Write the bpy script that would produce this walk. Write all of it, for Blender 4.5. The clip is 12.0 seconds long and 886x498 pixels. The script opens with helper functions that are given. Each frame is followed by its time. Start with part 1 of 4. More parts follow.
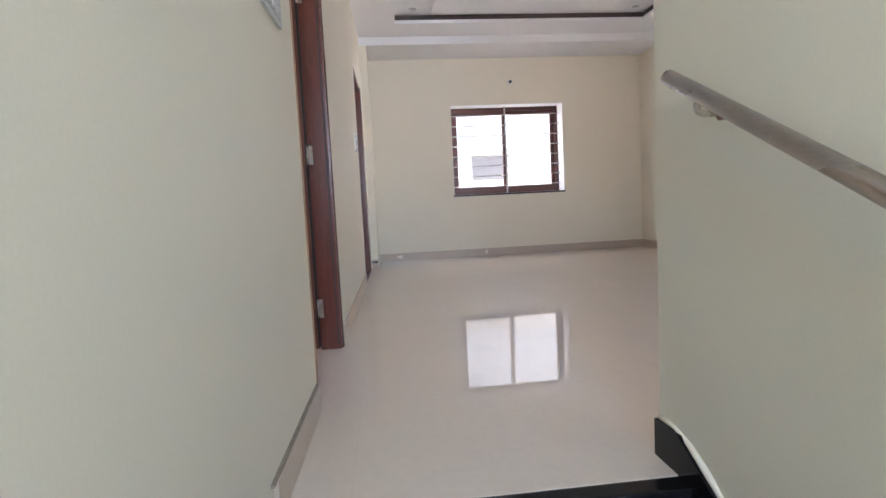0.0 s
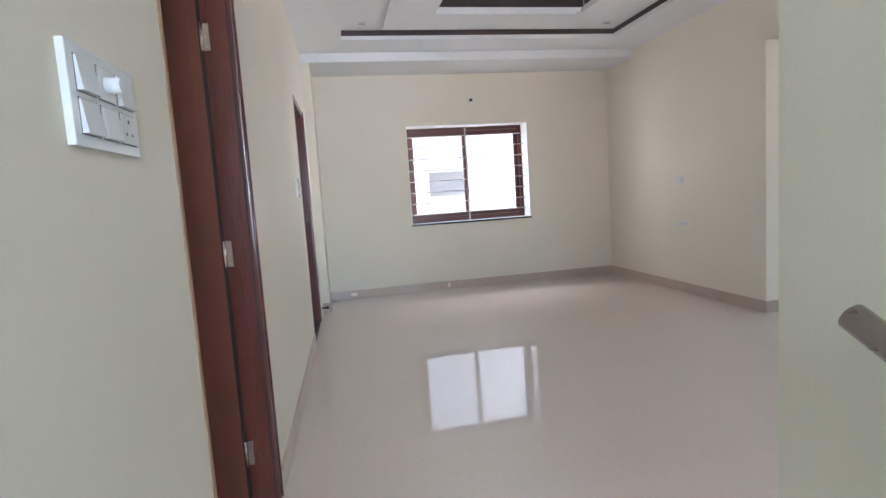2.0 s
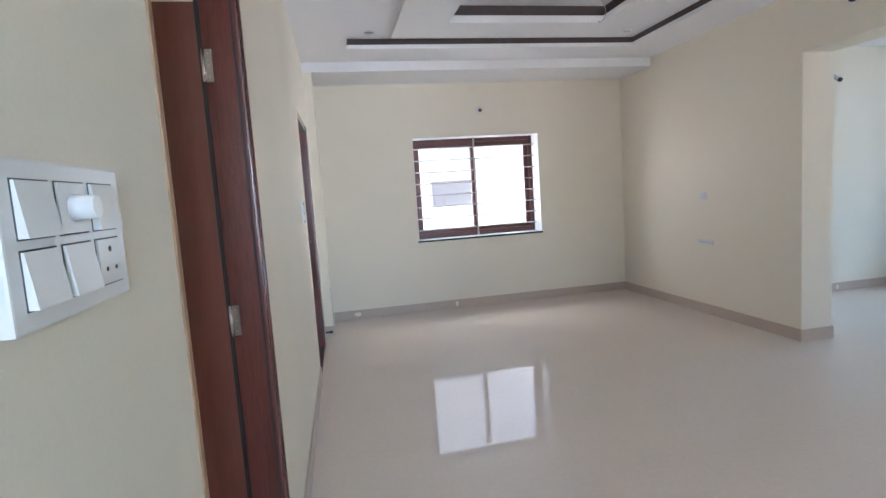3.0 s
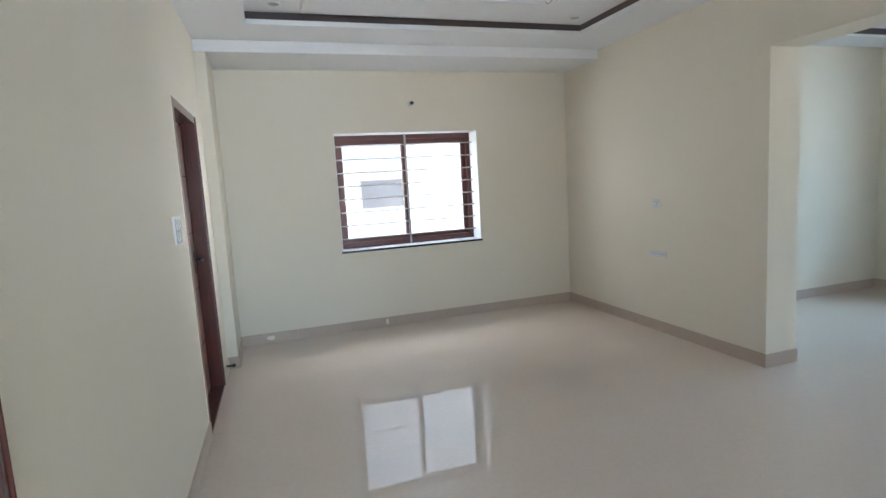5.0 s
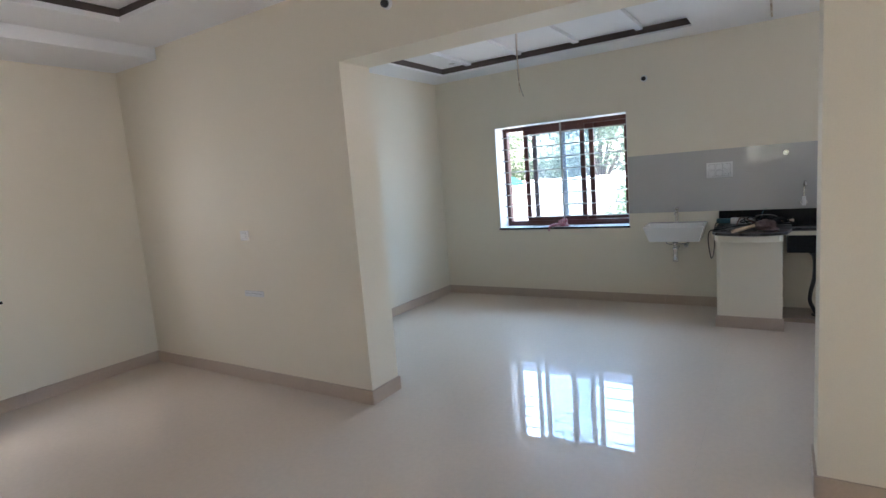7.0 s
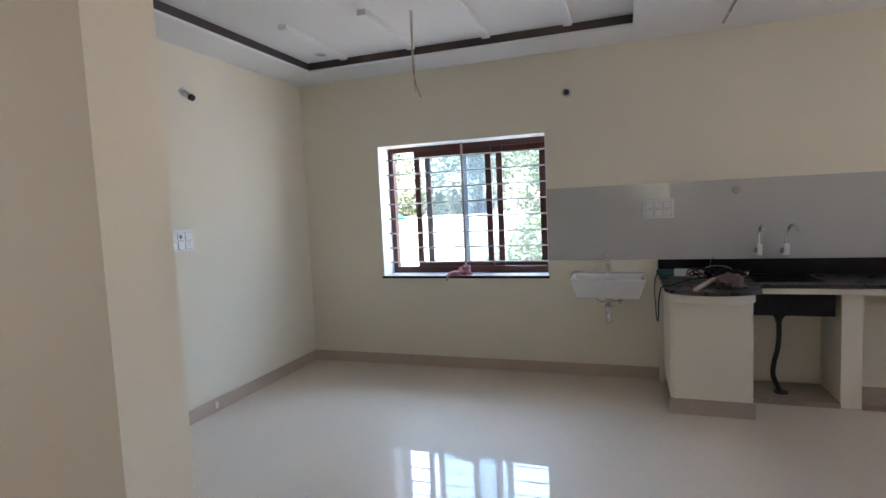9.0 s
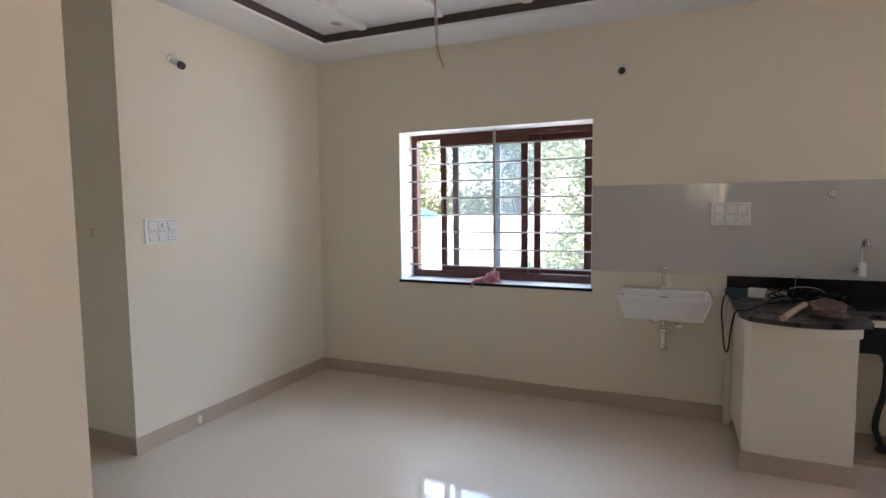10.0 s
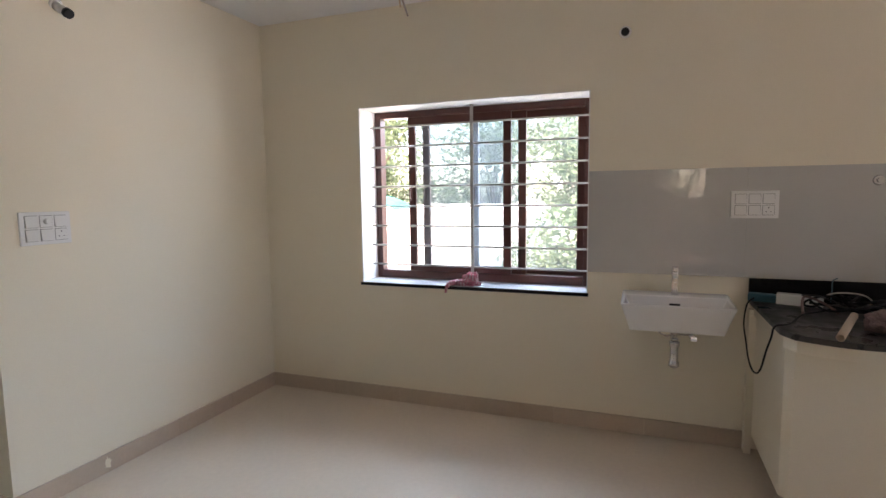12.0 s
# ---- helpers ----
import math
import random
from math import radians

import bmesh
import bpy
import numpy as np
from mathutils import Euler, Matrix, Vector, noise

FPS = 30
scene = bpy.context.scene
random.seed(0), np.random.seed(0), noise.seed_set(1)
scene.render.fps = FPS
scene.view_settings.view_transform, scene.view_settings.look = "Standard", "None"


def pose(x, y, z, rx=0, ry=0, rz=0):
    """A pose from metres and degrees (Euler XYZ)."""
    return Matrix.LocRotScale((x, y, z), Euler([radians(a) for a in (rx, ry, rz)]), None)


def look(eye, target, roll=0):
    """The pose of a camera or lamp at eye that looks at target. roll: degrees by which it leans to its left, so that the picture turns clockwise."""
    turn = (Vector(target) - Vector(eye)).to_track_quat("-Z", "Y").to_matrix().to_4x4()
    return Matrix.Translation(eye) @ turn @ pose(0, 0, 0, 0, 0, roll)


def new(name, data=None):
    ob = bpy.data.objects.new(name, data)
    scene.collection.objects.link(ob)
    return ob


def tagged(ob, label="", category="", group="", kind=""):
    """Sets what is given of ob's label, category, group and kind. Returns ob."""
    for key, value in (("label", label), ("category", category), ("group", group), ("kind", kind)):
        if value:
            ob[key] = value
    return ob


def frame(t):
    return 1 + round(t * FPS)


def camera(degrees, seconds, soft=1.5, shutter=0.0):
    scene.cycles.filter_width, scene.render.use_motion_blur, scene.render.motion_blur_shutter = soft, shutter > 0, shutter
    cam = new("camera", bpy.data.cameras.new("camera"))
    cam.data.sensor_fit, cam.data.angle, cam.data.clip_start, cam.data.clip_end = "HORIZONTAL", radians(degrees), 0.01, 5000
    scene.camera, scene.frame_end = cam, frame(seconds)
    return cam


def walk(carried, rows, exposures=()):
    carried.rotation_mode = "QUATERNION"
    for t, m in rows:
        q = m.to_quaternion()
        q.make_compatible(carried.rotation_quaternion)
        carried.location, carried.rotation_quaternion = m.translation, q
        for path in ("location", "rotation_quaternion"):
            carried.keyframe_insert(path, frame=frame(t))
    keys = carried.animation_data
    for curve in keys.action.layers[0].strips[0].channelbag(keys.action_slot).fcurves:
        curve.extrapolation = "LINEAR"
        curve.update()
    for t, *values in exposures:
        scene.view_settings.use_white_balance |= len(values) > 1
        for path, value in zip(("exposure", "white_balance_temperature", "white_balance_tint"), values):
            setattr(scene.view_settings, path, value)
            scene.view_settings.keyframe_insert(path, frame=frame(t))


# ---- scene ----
cam = camera(79.7, 12.0)
PATH = [
    (0, (0.011, -0.053, 0.737), (0.218, 1.929, 0.567), -2.9),
    (0.5, (0.078, 0.172, 0.898), (0.279, 2.145, 0.64), -5.4),
    (1, (0.002, 0.337, 0.991), (0.214, 2.314, 0.774), -5.0),
    (1.5, (-0.022, 0.419, 1.058), (0.208, 2.397, 0.874), -5.6),
    (2, (0.068, 0.612, 1.191), (0.442, 2.566, 0.986), -3.8),
    (2.5, (0.051, 0.794, 1.223), (0.407, 2.753, 1.027), -3.8),
    (3, (-0.022, 0.959, 1.384), (0.375, 2.908, 1.174), -3.8),
    (3.5, (-0.003, 1.105, 1.365), (0.45, 3.039, 1.129), -3.3),
    (3.7, (0.038, 1.227, 1.361), (0.54, 3.15, 1.142), -2.9),
    (5.3, (0.246, 1.738, 1.493), (0.879, 3.617, 1.229), -3.1),
    (5.5, (0.244, 1.816, 1.497), (0.883, 3.689, 1.212), -2.2),
    (5.9, (0.276, 1.95, 1.538), (1.164, 3.72, 1.256), -3.1),
    (6, (0.278, 1.954, 1.539), (1.282, 3.662, 1.265), -4.1),
    (6.2, (0.368, 1.973, 1.526), (1.569, 3.55, 1.26), -4.2),
    (6.5, (0.635, 2.039, 1.474), (2.091, 3.376, 1.172), -5.3),
    (7, (0.98, 2.133, 1.495), (2.648, 3.206, 1.231), -4.6),
    (7.5, (1.301, 2.371, 1.496), (3.116, 3.182, 1.272), -3.6),
    (7.7, (1.435, 2.465, 1.512), (3.289, 3.181, 1.294), -3.9),
    (9.3, (2.525, 2.951, 1.441), (4.408, 3.607, 1.281), -2.6),
    (9.5, (2.651, 2.995, 1.433), (4.539, 3.59, 1.152), -2.2),
    (10, (2.945, 2.972, 1.423), (4.776, 3.763, 1.266), -0.6),
    (10.5, (3.17, 3.017, 1.43), (4.937, 3.941, 1.282), -1.3),
    (11, (3.343, 3.157, 1.449), (5.173, 3.959, 1.361), -0.4),
    (11.5, (3.46, 3.232, 1.443), (5.324, 3.952, 1.345), -1.1),
    (12, (3.543, 3.194, 1.427), (5.407, 3.892, 1.228), -0.7),
]
EXPOSURE = [(0.0, 3.56, 6250, 22), (1.0, 3.6, 6000, 20), (2.0, 3.65, 5900, 18), (3.5, 3.62, 5750, 16), (5.5, 3.38, 5800, 10), (6.0, 3.26, 6150, 17), (7.0, 3.33, 6050, 18), (7.7, 3.35, 6100, 18), (9.5, 3.2, 6750, 25), (10.5, 3.27, 7350, 28), (12.0, 3.22, 7500, 28)]
walk(cam, [(t, look(eye, target, roll)) for t, eye, target, roll in PATH], EXPOSURE)

# ---- light ----
world = bpy.data.worlds.new("sky")
scene.world = world
world.use_nodes = True
wn = world.node_tree.nodes
sky = wn.new("ShaderNodeTexSky")
sky.sky_type = "NISHITA"
sky.sun_disc = False
sky.sun_elevation = radians(66)
sky.sun_rotation = radians(278)
world.node_tree.links.new(sky.outputs[0], wn["Background"].inputs[0])
wn["Background"].inputs[1].default_value = 0.12

sun = new("sun", bpy.data.lights.new("sun", "SUN"))
sun.data.energy, sun.data.angle, sun.data.color = 5.0, radians(0.5), (1.0, 0.95, 0.88)
# high in the west: neither window gets it directly
sun.matrix_world = look((0, 0, 0), (0.45, -0.06, -1.0))


def sky_lamp(name, eye, target, w, h, watts, colour):
    ob = new(name, bpy.data.lights.new(name, "AREA"))
    ob.data.shape, ob.data.size, ob.data.size_y = "RECTANGLE", w, h
    ob.data.energy, ob.data.color = watts, colour
    ob.matrix_world = look(eye, target)
    return ob


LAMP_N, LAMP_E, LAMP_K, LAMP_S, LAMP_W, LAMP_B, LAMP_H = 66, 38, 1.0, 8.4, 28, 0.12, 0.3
# daylight that reaches each window from both sides of its view
sky_lamp("skylight_north_window_west", (-1.5, 9.0, 1.35), (1.72, 7.1, 1.7), 3.2, 2.6, LAMP_N * 0.27, (1.0, 0.98, 0.95))
sky_lamp("skylight_north_window_east", (5.0, 9.0, 1.35), (1.72, 7.1, 1.7), 3.2, 2.6, LAMP_N, (1.0, 0.98, 0.95))
sky_lamp("skylight_east_window_south", (9.3, 1.7, 0.5), (6.9, 4.25, 1.5), 2.2, 2.8, LAMP_E * 0.4, (0.62, 0.84, 1.0))
sky_lamp("skylight_east_window_north", (9.3, 7.6, 0.5), (6.9, 4.25, 1.5), 2.0, 2.8, LAMP_E, (0.62, 0.84, 1.0))
sky_lamp("skylight_above_north_window", (1.72, 9.85, 4.3), (1.72, 7.3, 2.0), 8.0, 2.2, 58, (1.0, 0.98, 0.95))
sky_lamp("skylight_above_east_window", (10.3, 4.25, 4.0), (6.9, 4.25, 2.8), 9.0, 2.9, 190, (0.52, 0.78, 1.0))
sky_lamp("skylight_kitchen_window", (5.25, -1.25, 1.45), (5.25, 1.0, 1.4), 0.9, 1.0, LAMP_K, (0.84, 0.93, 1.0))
# unseen south opening of the hall, added with its lamp to brighten the room
sky_lamp("skylight_added_hall_opening", (1.9, -0.35, 1.1), (1.9, 3.0, 1.0), 1.1, 2.0, LAMP_H, (0.58, 0.82, 1.0))
sky_lamp("skylight_stair_window", (0.3, -2.9, 1.55), (0.3, 0.0, 1.3), 0.95, 1.25, LAMP_S, (0.58, 0.80, 1.0))
sky_lamp("skylight_bedroom_window", (-5.2, 2.5, 3.9), (-3.5, 2.5, 2.2), 3.0, 1.6, LAMP_W, (0.9, 0.96, 1.0))
# lamp at an unseen outer opening, added to brighten the bathroom
sky_lamp("skylight_added_bath_opening", (7.2, 6.45, 1.95), (6.0, 6.45, 1.6), 0.5, 0.5, LAMP_B, (0.9, 0.96, 1.0))


# ---- materials ----
def mat(name, base, rough=0.5, metal=0.0, var=0.08, big=1.2, fine=90.0, bump=0.05, depth=0.002, spec=0.5, coat=0.0, rand=0.0, rvar=0.0, stretch=(1, 1, 1)):
    m = bpy.data.materials.new(name)
    m.use_nodes = True
    nt = m.node_tree
    b = nt.nodes["Principled BSDF"]
    tc = nt.nodes.new("ShaderNodeTexCoord")
    mp = nt.nodes.new("ShaderNodeMapping")
    mp.inputs["Scale"].default_value = stretch
    nt.links.new(tc.outputs["Object"], mp.inputs["Vector"])
    n1 = nt.nodes.new("ShaderNodeTexNoise")
    n1.inputs["Scale"].default_value, n1.inputs["Detail"].default_value = big, 6
    n2 = nt.nodes.new("ShaderNodeTexNoise")
    n2.inputs["Scale"].default_value, n2.inputs["Detail"].default_value = fine, 4
    for n in (n1, n2):
        nt.links.new(mp.outputs[0], n.inputs["Vector"])
    add = nt.nodes.new("ShaderNodeMath")
    add.operation = "ADD"
    nt.links.new(n1.outputs["Fac"], add.inputs[0])
    nt.links.new(n2.outputs["Fac"], add.inputs[1])
    src = add.outputs[0]
    if rand:
        oi = nt.nodes.new("ShaderNodeObjectInfo")
        mul = nt.nodes.new("ShaderNodeMath")
        mul.operation = "MULTIPLY_ADD"
        mul.inputs[1].default_value = rand
        nt.links.new(oi.outputs["Random"], mul.inputs[0])
        nt.links.new(src, mul.inputs[2])
        src = mul.outputs[0]
    mr = nt.nodes.new("ShaderNodeMapRange")
    mr.inputs["From Min"].default_value, mr.inputs["From Max"].default_value = 0.6, 1.4 + rand
    mr.inputs["To Min"].default_value, mr.inputs["To Max"].default_value = 1 - var, 1 + var
    nt.links.new(src, mr.inputs["Value"])
    mix = nt.nodes.new("ShaderNodeVectorMath")
    mix.operation = "SCALE"
    mix.inputs[0].default_value = base
    nt.links.new(mr.outputs[0], mix.inputs["Scale"])
    nt.links.new(mix.outputs[0], b.inputs["Base Color"])
    b.inputs["Roughness"].default_value = rough
    if rvar:
        rr = nt.nodes.new("ShaderNodeMapRange")
        rr.inputs["From Min"].default_value, rr.inputs["From Max"].default_value = 0.3, 0.7
        rr.inputs["To Min"].default_value, rr.inputs["To Max"].default_value = max(rough - rvar, 0.02), rough + rvar
        nt.links.new(n1.outputs["Fac"], rr.inputs["Value"])
        nt.links.new(rr.outputs[0], b.inputs["Roughness"])
    b.inputs["Metallic"].default_value = metal
    b.inputs["Specular IOR Level"].default_value = spec
    b.inputs["Coat Weight"].default_value = coat
    if bump:
        bp = nt.nodes.new("ShaderNodeBump")
        bp.inputs["Strength"].default_value, bp.inputs["Distance"].default_value = bump, depth
        nt.links.new(n2.outputs["Fac"], bp.inputs["Height"])
        nt.links.new(bp.outputs[0], b.inputs["Normal"])
    return m


M_WALL = mat("cream wall paint", (0.818, 0.752, 0.618), 0.55, var=0.035, big=0.9, fine=160, bump=0.12, depth=0.001, spec=0.3)
M_CEIL = mat("white ceiling paint", (0.86, 0.855, 0.85), 0.7, var=0.02, big=0.8, fine=140, bump=0.06, depth=0.001, spec=0.25)
M_WHITE = mat("white reveal paint", (0.82, 0.82, 0.80), 0.5, var=0.03, big=3, fine=120, bump=0.1, depth=0.001)
# the darkness of the unlit cove gap is put into this colour
M_COVE = mat("dark brown cove shade", (0.075, 0.055, 0.05), 0.6, var=0.15, big=4, fine=80)
M_GROUT = mat("pale grout", (0.64, 0.56, 0.48), 0.8, var=0.1, big=6, fine=200)
M_SKIRT = mat("beige skirting tile", (0.53, 0.42, 0.33), 0.28, var=0.08, big=2.5, fine=60, bump=0.03, rand=0.4)
M_WOOD = mat("dark red varnished wood", (0.115, 0.034, 0.024), 0.24, var=0.26, big=3.0, fine=28, bump=0.15, depth=0.002, coat=0.25, stretch=(6, 6, 0.5))
M_LEAF_DOOR = mat("reddish brown teak veneer", (0.15, 0.047, 0.030), 0.30, var=0.2, big=2.2, fine=22, bump=0.08, depth=0.002, coat=0.35, stretch=(7, 7, 0.45))
M_EDGE = mat("pale tan teak edge", (0.34, 0.20, 0.11), 0.6, var=0.35, big=6, fine=60, bump=0.3, stretch=(4, 4, 0.6))
M_LIPPING = mat("paler teak lipping", (0.20, 0.078, 0.045), 0.45, var=0.25, big=3, fine=40, bump=0.15, stretch=(5, 5, 0.5))
M_GROOVE = mat("black door groove", (0.012, 0.009, 0.008), 0.7, var=0.1)
M_PVC = mat("mahogany window profile", (0.085, 0.021, 0.015), 0.36, var=0.25, big=3, fine=40, bump=0.05, stretch=(3, 3, 0.6))
M_PALE = mat("pale lilac grey window profile", (0.42, 0.38, 0.40), 0.4, var=0.08)
M_GRILL = mat("pale painted steel bar", (0.44, 0.41, 0.37), 0.4, var=0.06, big=8, fine=120)
M_GRANITE = mat("black granite", (0.010, 0.009, 0.010), 0.2, var=0.5, big=30, fine=260, bump=0.02, rvar=0.06, spec=0.25)
M_DUSTY = mat("dusty black granite", (0.022, 0.018, 0.018), 0.38, var=0.55, big=9, fine=220, bump=0.04, rvar=0.18)
M_SILL = mat("white marble sill", (0.74, 0.75, 0.76), 0.25, var=0.06, big=5, fine=60)
M_STEEL = mat("brushed stainless steel", (0.52, 0.47, 0.43), 0.26, 1.0, var=0.14, big=6, fine=140, bump=0.06, rvar=0.08, stretch=(1, 0.1, 1))
M_CHROME = mat("chrome", (0.60, 0.60, 0.61), 0.14, 1.0, var=0.03)
M_PLATE = mat("white glossy switch plastic", (0.80, 0.80, 0.79), 0.22, var=0.02, bump=0.0)
# dark rim colour that stands for the shade in gaps round the rockers
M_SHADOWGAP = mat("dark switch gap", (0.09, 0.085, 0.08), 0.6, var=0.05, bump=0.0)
M_BLACKP = mat("black plastic", (0.012, 0.012, 0.013), 0.4, var=0.1)
M_CABLE = mat("matt black cable", (0.010, 0.010, 0.011), 0.65, var=0.2, spec=0.2)
M_CERAMIC = mat("white glazed ceramic", (0.80, 0.79, 0.78), 0.07, var=0.015, bump=0.0, coat=0.3)
M_BTILE = mat("pale grey glazed wall tile", (0.50, 0.49, 0.475), 0.2, var=0.04, big=3, fine=500, bump=0.0, rand=0.3, coat=1.0)
M_BATH = mat("dark grey speckled bathroom tile", (0.20, 0.185, 0.175), 0.3, var=0.28, big=14, fine=90, rand=0.3)
M_SLAB = mat("beige granite plinth", (0.34, 0.26, 0.19), 0.35, var=0.12, big=8, fine=120)
M_PIPE = mat("beige conduit plastic", (0.62, 0.47, 0.33), 0.45, var=0.08)
M_TEAL = mat("teal plastic", (0.02, 0.09, 0.12), 0.45, var=0.1)
M_RAG = mat("dusty brown rag", (0.20, 0.13, 0.12), 0.95, var=0.5, big=18, fine=120, bump=0.4)


def check_cloth():
    m = mat("pink and white checked cloth", (0.62, 0.50, 0.50), 0.9, var=0.25, big=20, fine=160, bump=0.3)
    nt = m.node_tree
    b = nt.nodes["Principled BSDF"]
    src = b.inputs["Base Color"].links[0].from_socket
    last = src
    tc = nt.nodes.new("ShaderNodeTexCoord")
    for axis, col in (("X", (0.42, 0.09, 0.14, 1)), ("Y", (0.50, 0.14, 0.20, 1))):
        w = nt.nodes.new("ShaderNodeTexWave")
        w.bands_direction = axis
        w.inputs["Scale"].default_value, w.inputs["Distortion"].default_value = 14.0, 5.0
        nt.links.new(tc.outputs["Object"], w.inputs["Vector"])
        mx = nt.nodes.new("ShaderNodeMix")
        mx.data_type = "RGBA"
        for inp in mx.inputs:
            if inp.identifier == "B_Color":
                inp.default_value = col
            if inp.identifier == "A_Color":
                nt.links.new(last, inp)
            if inp.identifier == "Factor_Float":
                nt.links.new(w.outputs["Fac"], inp)
        last = [o for o in mx.outputs if o.identifier == "Result_Color"][0]
    nt.links.new(last, b.inputs["Base Color"])
    return m


M_PINK = check_cloth()
M_ANNEX = mat("white sunlit render", (0.82, 0.80, 0.77), 0.8, var=0.05, big=0.7, fine=30)
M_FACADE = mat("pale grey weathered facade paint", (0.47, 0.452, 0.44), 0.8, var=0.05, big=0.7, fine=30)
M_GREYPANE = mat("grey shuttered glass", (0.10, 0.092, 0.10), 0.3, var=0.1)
M_GROUND = mat("pale sunlit concrete ground", (0.52, 0.49, 0.44), 0.95, var=0.2, big=0.15, fine=4)
M_BARK = mat("grey brown bark", (0.12, 0.085, 0.06), 0.9, var=0.4, big=5, fine=40, bump=0.6, depth=0.01)
M_NET = mat("teal shade net", (0.012, 0.20, 0.18), 0.7, var=0.15, big=2, fine=60)
M_DIRT = mat("cement smear", (0.30, 0.26, 0.20), 0.9, var=0.3, big=30, fine=120)


def floor_material():
    m = mat("glossy cream vitrified tile", (0.72, 0.61, 0.505), 0.4, var=0.05, big=1.1, fine=35, bump=0.0, rand=0.03, spec=0.2, coat=0.85)
    m.node_tree.nodes["Principled BSDF"].inputs["Coat Roughness"].default_value = 0.004
    nt = m.node_tree
    tc = nt.nodes.new("ShaderNodeNewGeometry")
    n = nt.nodes.new("ShaderNodeTexNoise")
    n.inputs["Scale"].default_value, n.inputs["Detail"].default_value = 2.2, 0.0
    nt.links.new(tc.outputs["Position"], n.inputs["Vector"])
    bp = nt.nodes.new("ShaderNodeBump")
    bp.inputs["Strength"].default_value, bp.inputs["Distance"].default_value = 0.05, 0.0022
    nt.links.new(n.outputs["Fac"], bp.inputs["Height"])
    nt.links.new(bp.outputs[0], nt.nodes["Principled BSDF"].inputs["Normal"])
    nt.links.new(bp.outputs[0], nt.nodes["Principled BSDF"].inputs["Coat Normal"])
    return m


M_FLOOR = floor_material()


def glass_material():
    m = bpy.data.materials.new("window glass")
    m.use_nodes = True
    nt = m.node_tree
    nt.nodes.remove(nt.nodes["Principled BSDF"])
    tr, gl, mx = nt.nodes.new("ShaderNodeBsdfTransparent"), nt.nodes.new("ShaderNodeBsdfGlossy"), nt.nodes.new("ShaderNodeMixShader")
    tr.inputs["Color"].default_value = (0.86, 0.90, 0.92, 1)
    gl.inputs["Roughness"].default_value = 0.02
    mx.inputs[0].default_value = 0.07
    nt.links.new(tr.outputs[0], mx.inputs[1])
    nt.links.new(gl.outputs[0], mx.inputs[2])
    # a thin film of dust
    df, tl, m2, m3 = nt.nodes.new("ShaderNodeBsdfDiffuse"), nt.nodes.new("ShaderNodeBsdfTranslucent"), nt.nodes.new("ShaderNodeMixShader"), nt.nodes.new("ShaderNodeMixShader")
    nz = nt.nodes.new("ShaderNodeTexNoise")
    nz.inputs["Scale"].default_value = 3.0
    rg = nt.nodes.new("ShaderNodeMapRange")
    rg.inputs["To Min"].default_value, rg.inputs["To Max"].default_value = 0.012, 0.035
    nt.links.new(nz.outputs["Fac"], rg.inputs["Value"])
    for n in (df, tl):
        n.inputs["Color"].default_value = (0.75, 0.8, 0.84, 1)
    m2.inputs[0].default_value = 0.6
    nt.links.new(df.outputs[0], m2.inputs[1])
    nt.links.new(tl.outputs[0], m2.inputs[2])
    nt.links.new(rg.outputs[0], m3.inputs[0])
    nt.links.new(mx.outputs[0], m3.inputs[1])
    nt.links.new(m2.outputs[0], m3.inputs[2])
    nt.links.new(m3.outputs[0], nt.nodes["Material Output"].inputs[0])
    return m


M_GLASS = glass_material()


def foliage_material(name, base):
    m = bpy.data.materials.new(name)
    m.use_nodes = True
    nt = m.node_tree
    b = nt.nodes["Principled BSDF"]
    g = nt.nodes.new("ShaderNodeNewGeometry")
    ramp = nt.nodes.new("ShaderNodeMapRange")
    ramp.inputs["To Min"].default_value, ramp.inputs["To Max"].default_value = 0.55, 1.5
    nt.links.new(g.outputs["Random Per Island"], ramp.inputs["Value"])
    sc = nt.nodes.new("ShaderNodeVectorMath")
    sc.operation = "SCALE"
    sc.inputs[0].default_value = base
    nt.links.new(ramp.outputs[0], sc.inputs["Scale"])
    nt.links.new(sc.outputs[0], b.inputs["Base Color"])
    b.inputs["Roughness"].default_value = 0.45
    tl = nt.nodes.new("ShaderNodeBsdfTranslucent")
    nt.links.new(sc.outputs[0], tl.inputs["Color"])
    mx = nt.nodes.new("ShaderNodeMixShader")
    mx.inputs[0].default_value = 0.35
    nt.links.new(b.outputs[0], mx.inputs[1])
    nt.links.new(tl.outputs[0], mx.inputs[2])
    nt.links.new(mx.outputs[0], nt.nodes["Material Output"].inputs[0])
    return m


M_LEAVES = foliage_material("green leaves", (0.12, 0.165, 0.085))


# ---- mesh helpers ----
def box(bm, x0, x1, y0, y1, z0, z1):
    v = [bm.verts.new(c) for c in ((x0, y0, z0), (x1, y0, z0), (x1, y1, z0), (x0, y1, z0), (x0, y0, z1), (x1, y0, z1), (x1, y1, z1), (x0, y1, z1))]
    for f in ((3, 2, 1, 0), (4, 5, 6, 7), (0, 1, 5, 4), (1, 2, 6, 5), (2, 3, 7, 6), (3, 0, 4, 7)):
        bm.faces.new([v[i] for i in f])
    return v


def boxes(*args):
    bm = bmesh.new()
    for a in args:
        box(bm, *a)
    return bm


def bevelled(bm, width, segments=2):
    bmesh.ops.bevel(bm, geom=list(bm.edges), offset=width, segments=segments, profile=0.7, affect="EDGES")
    return bm


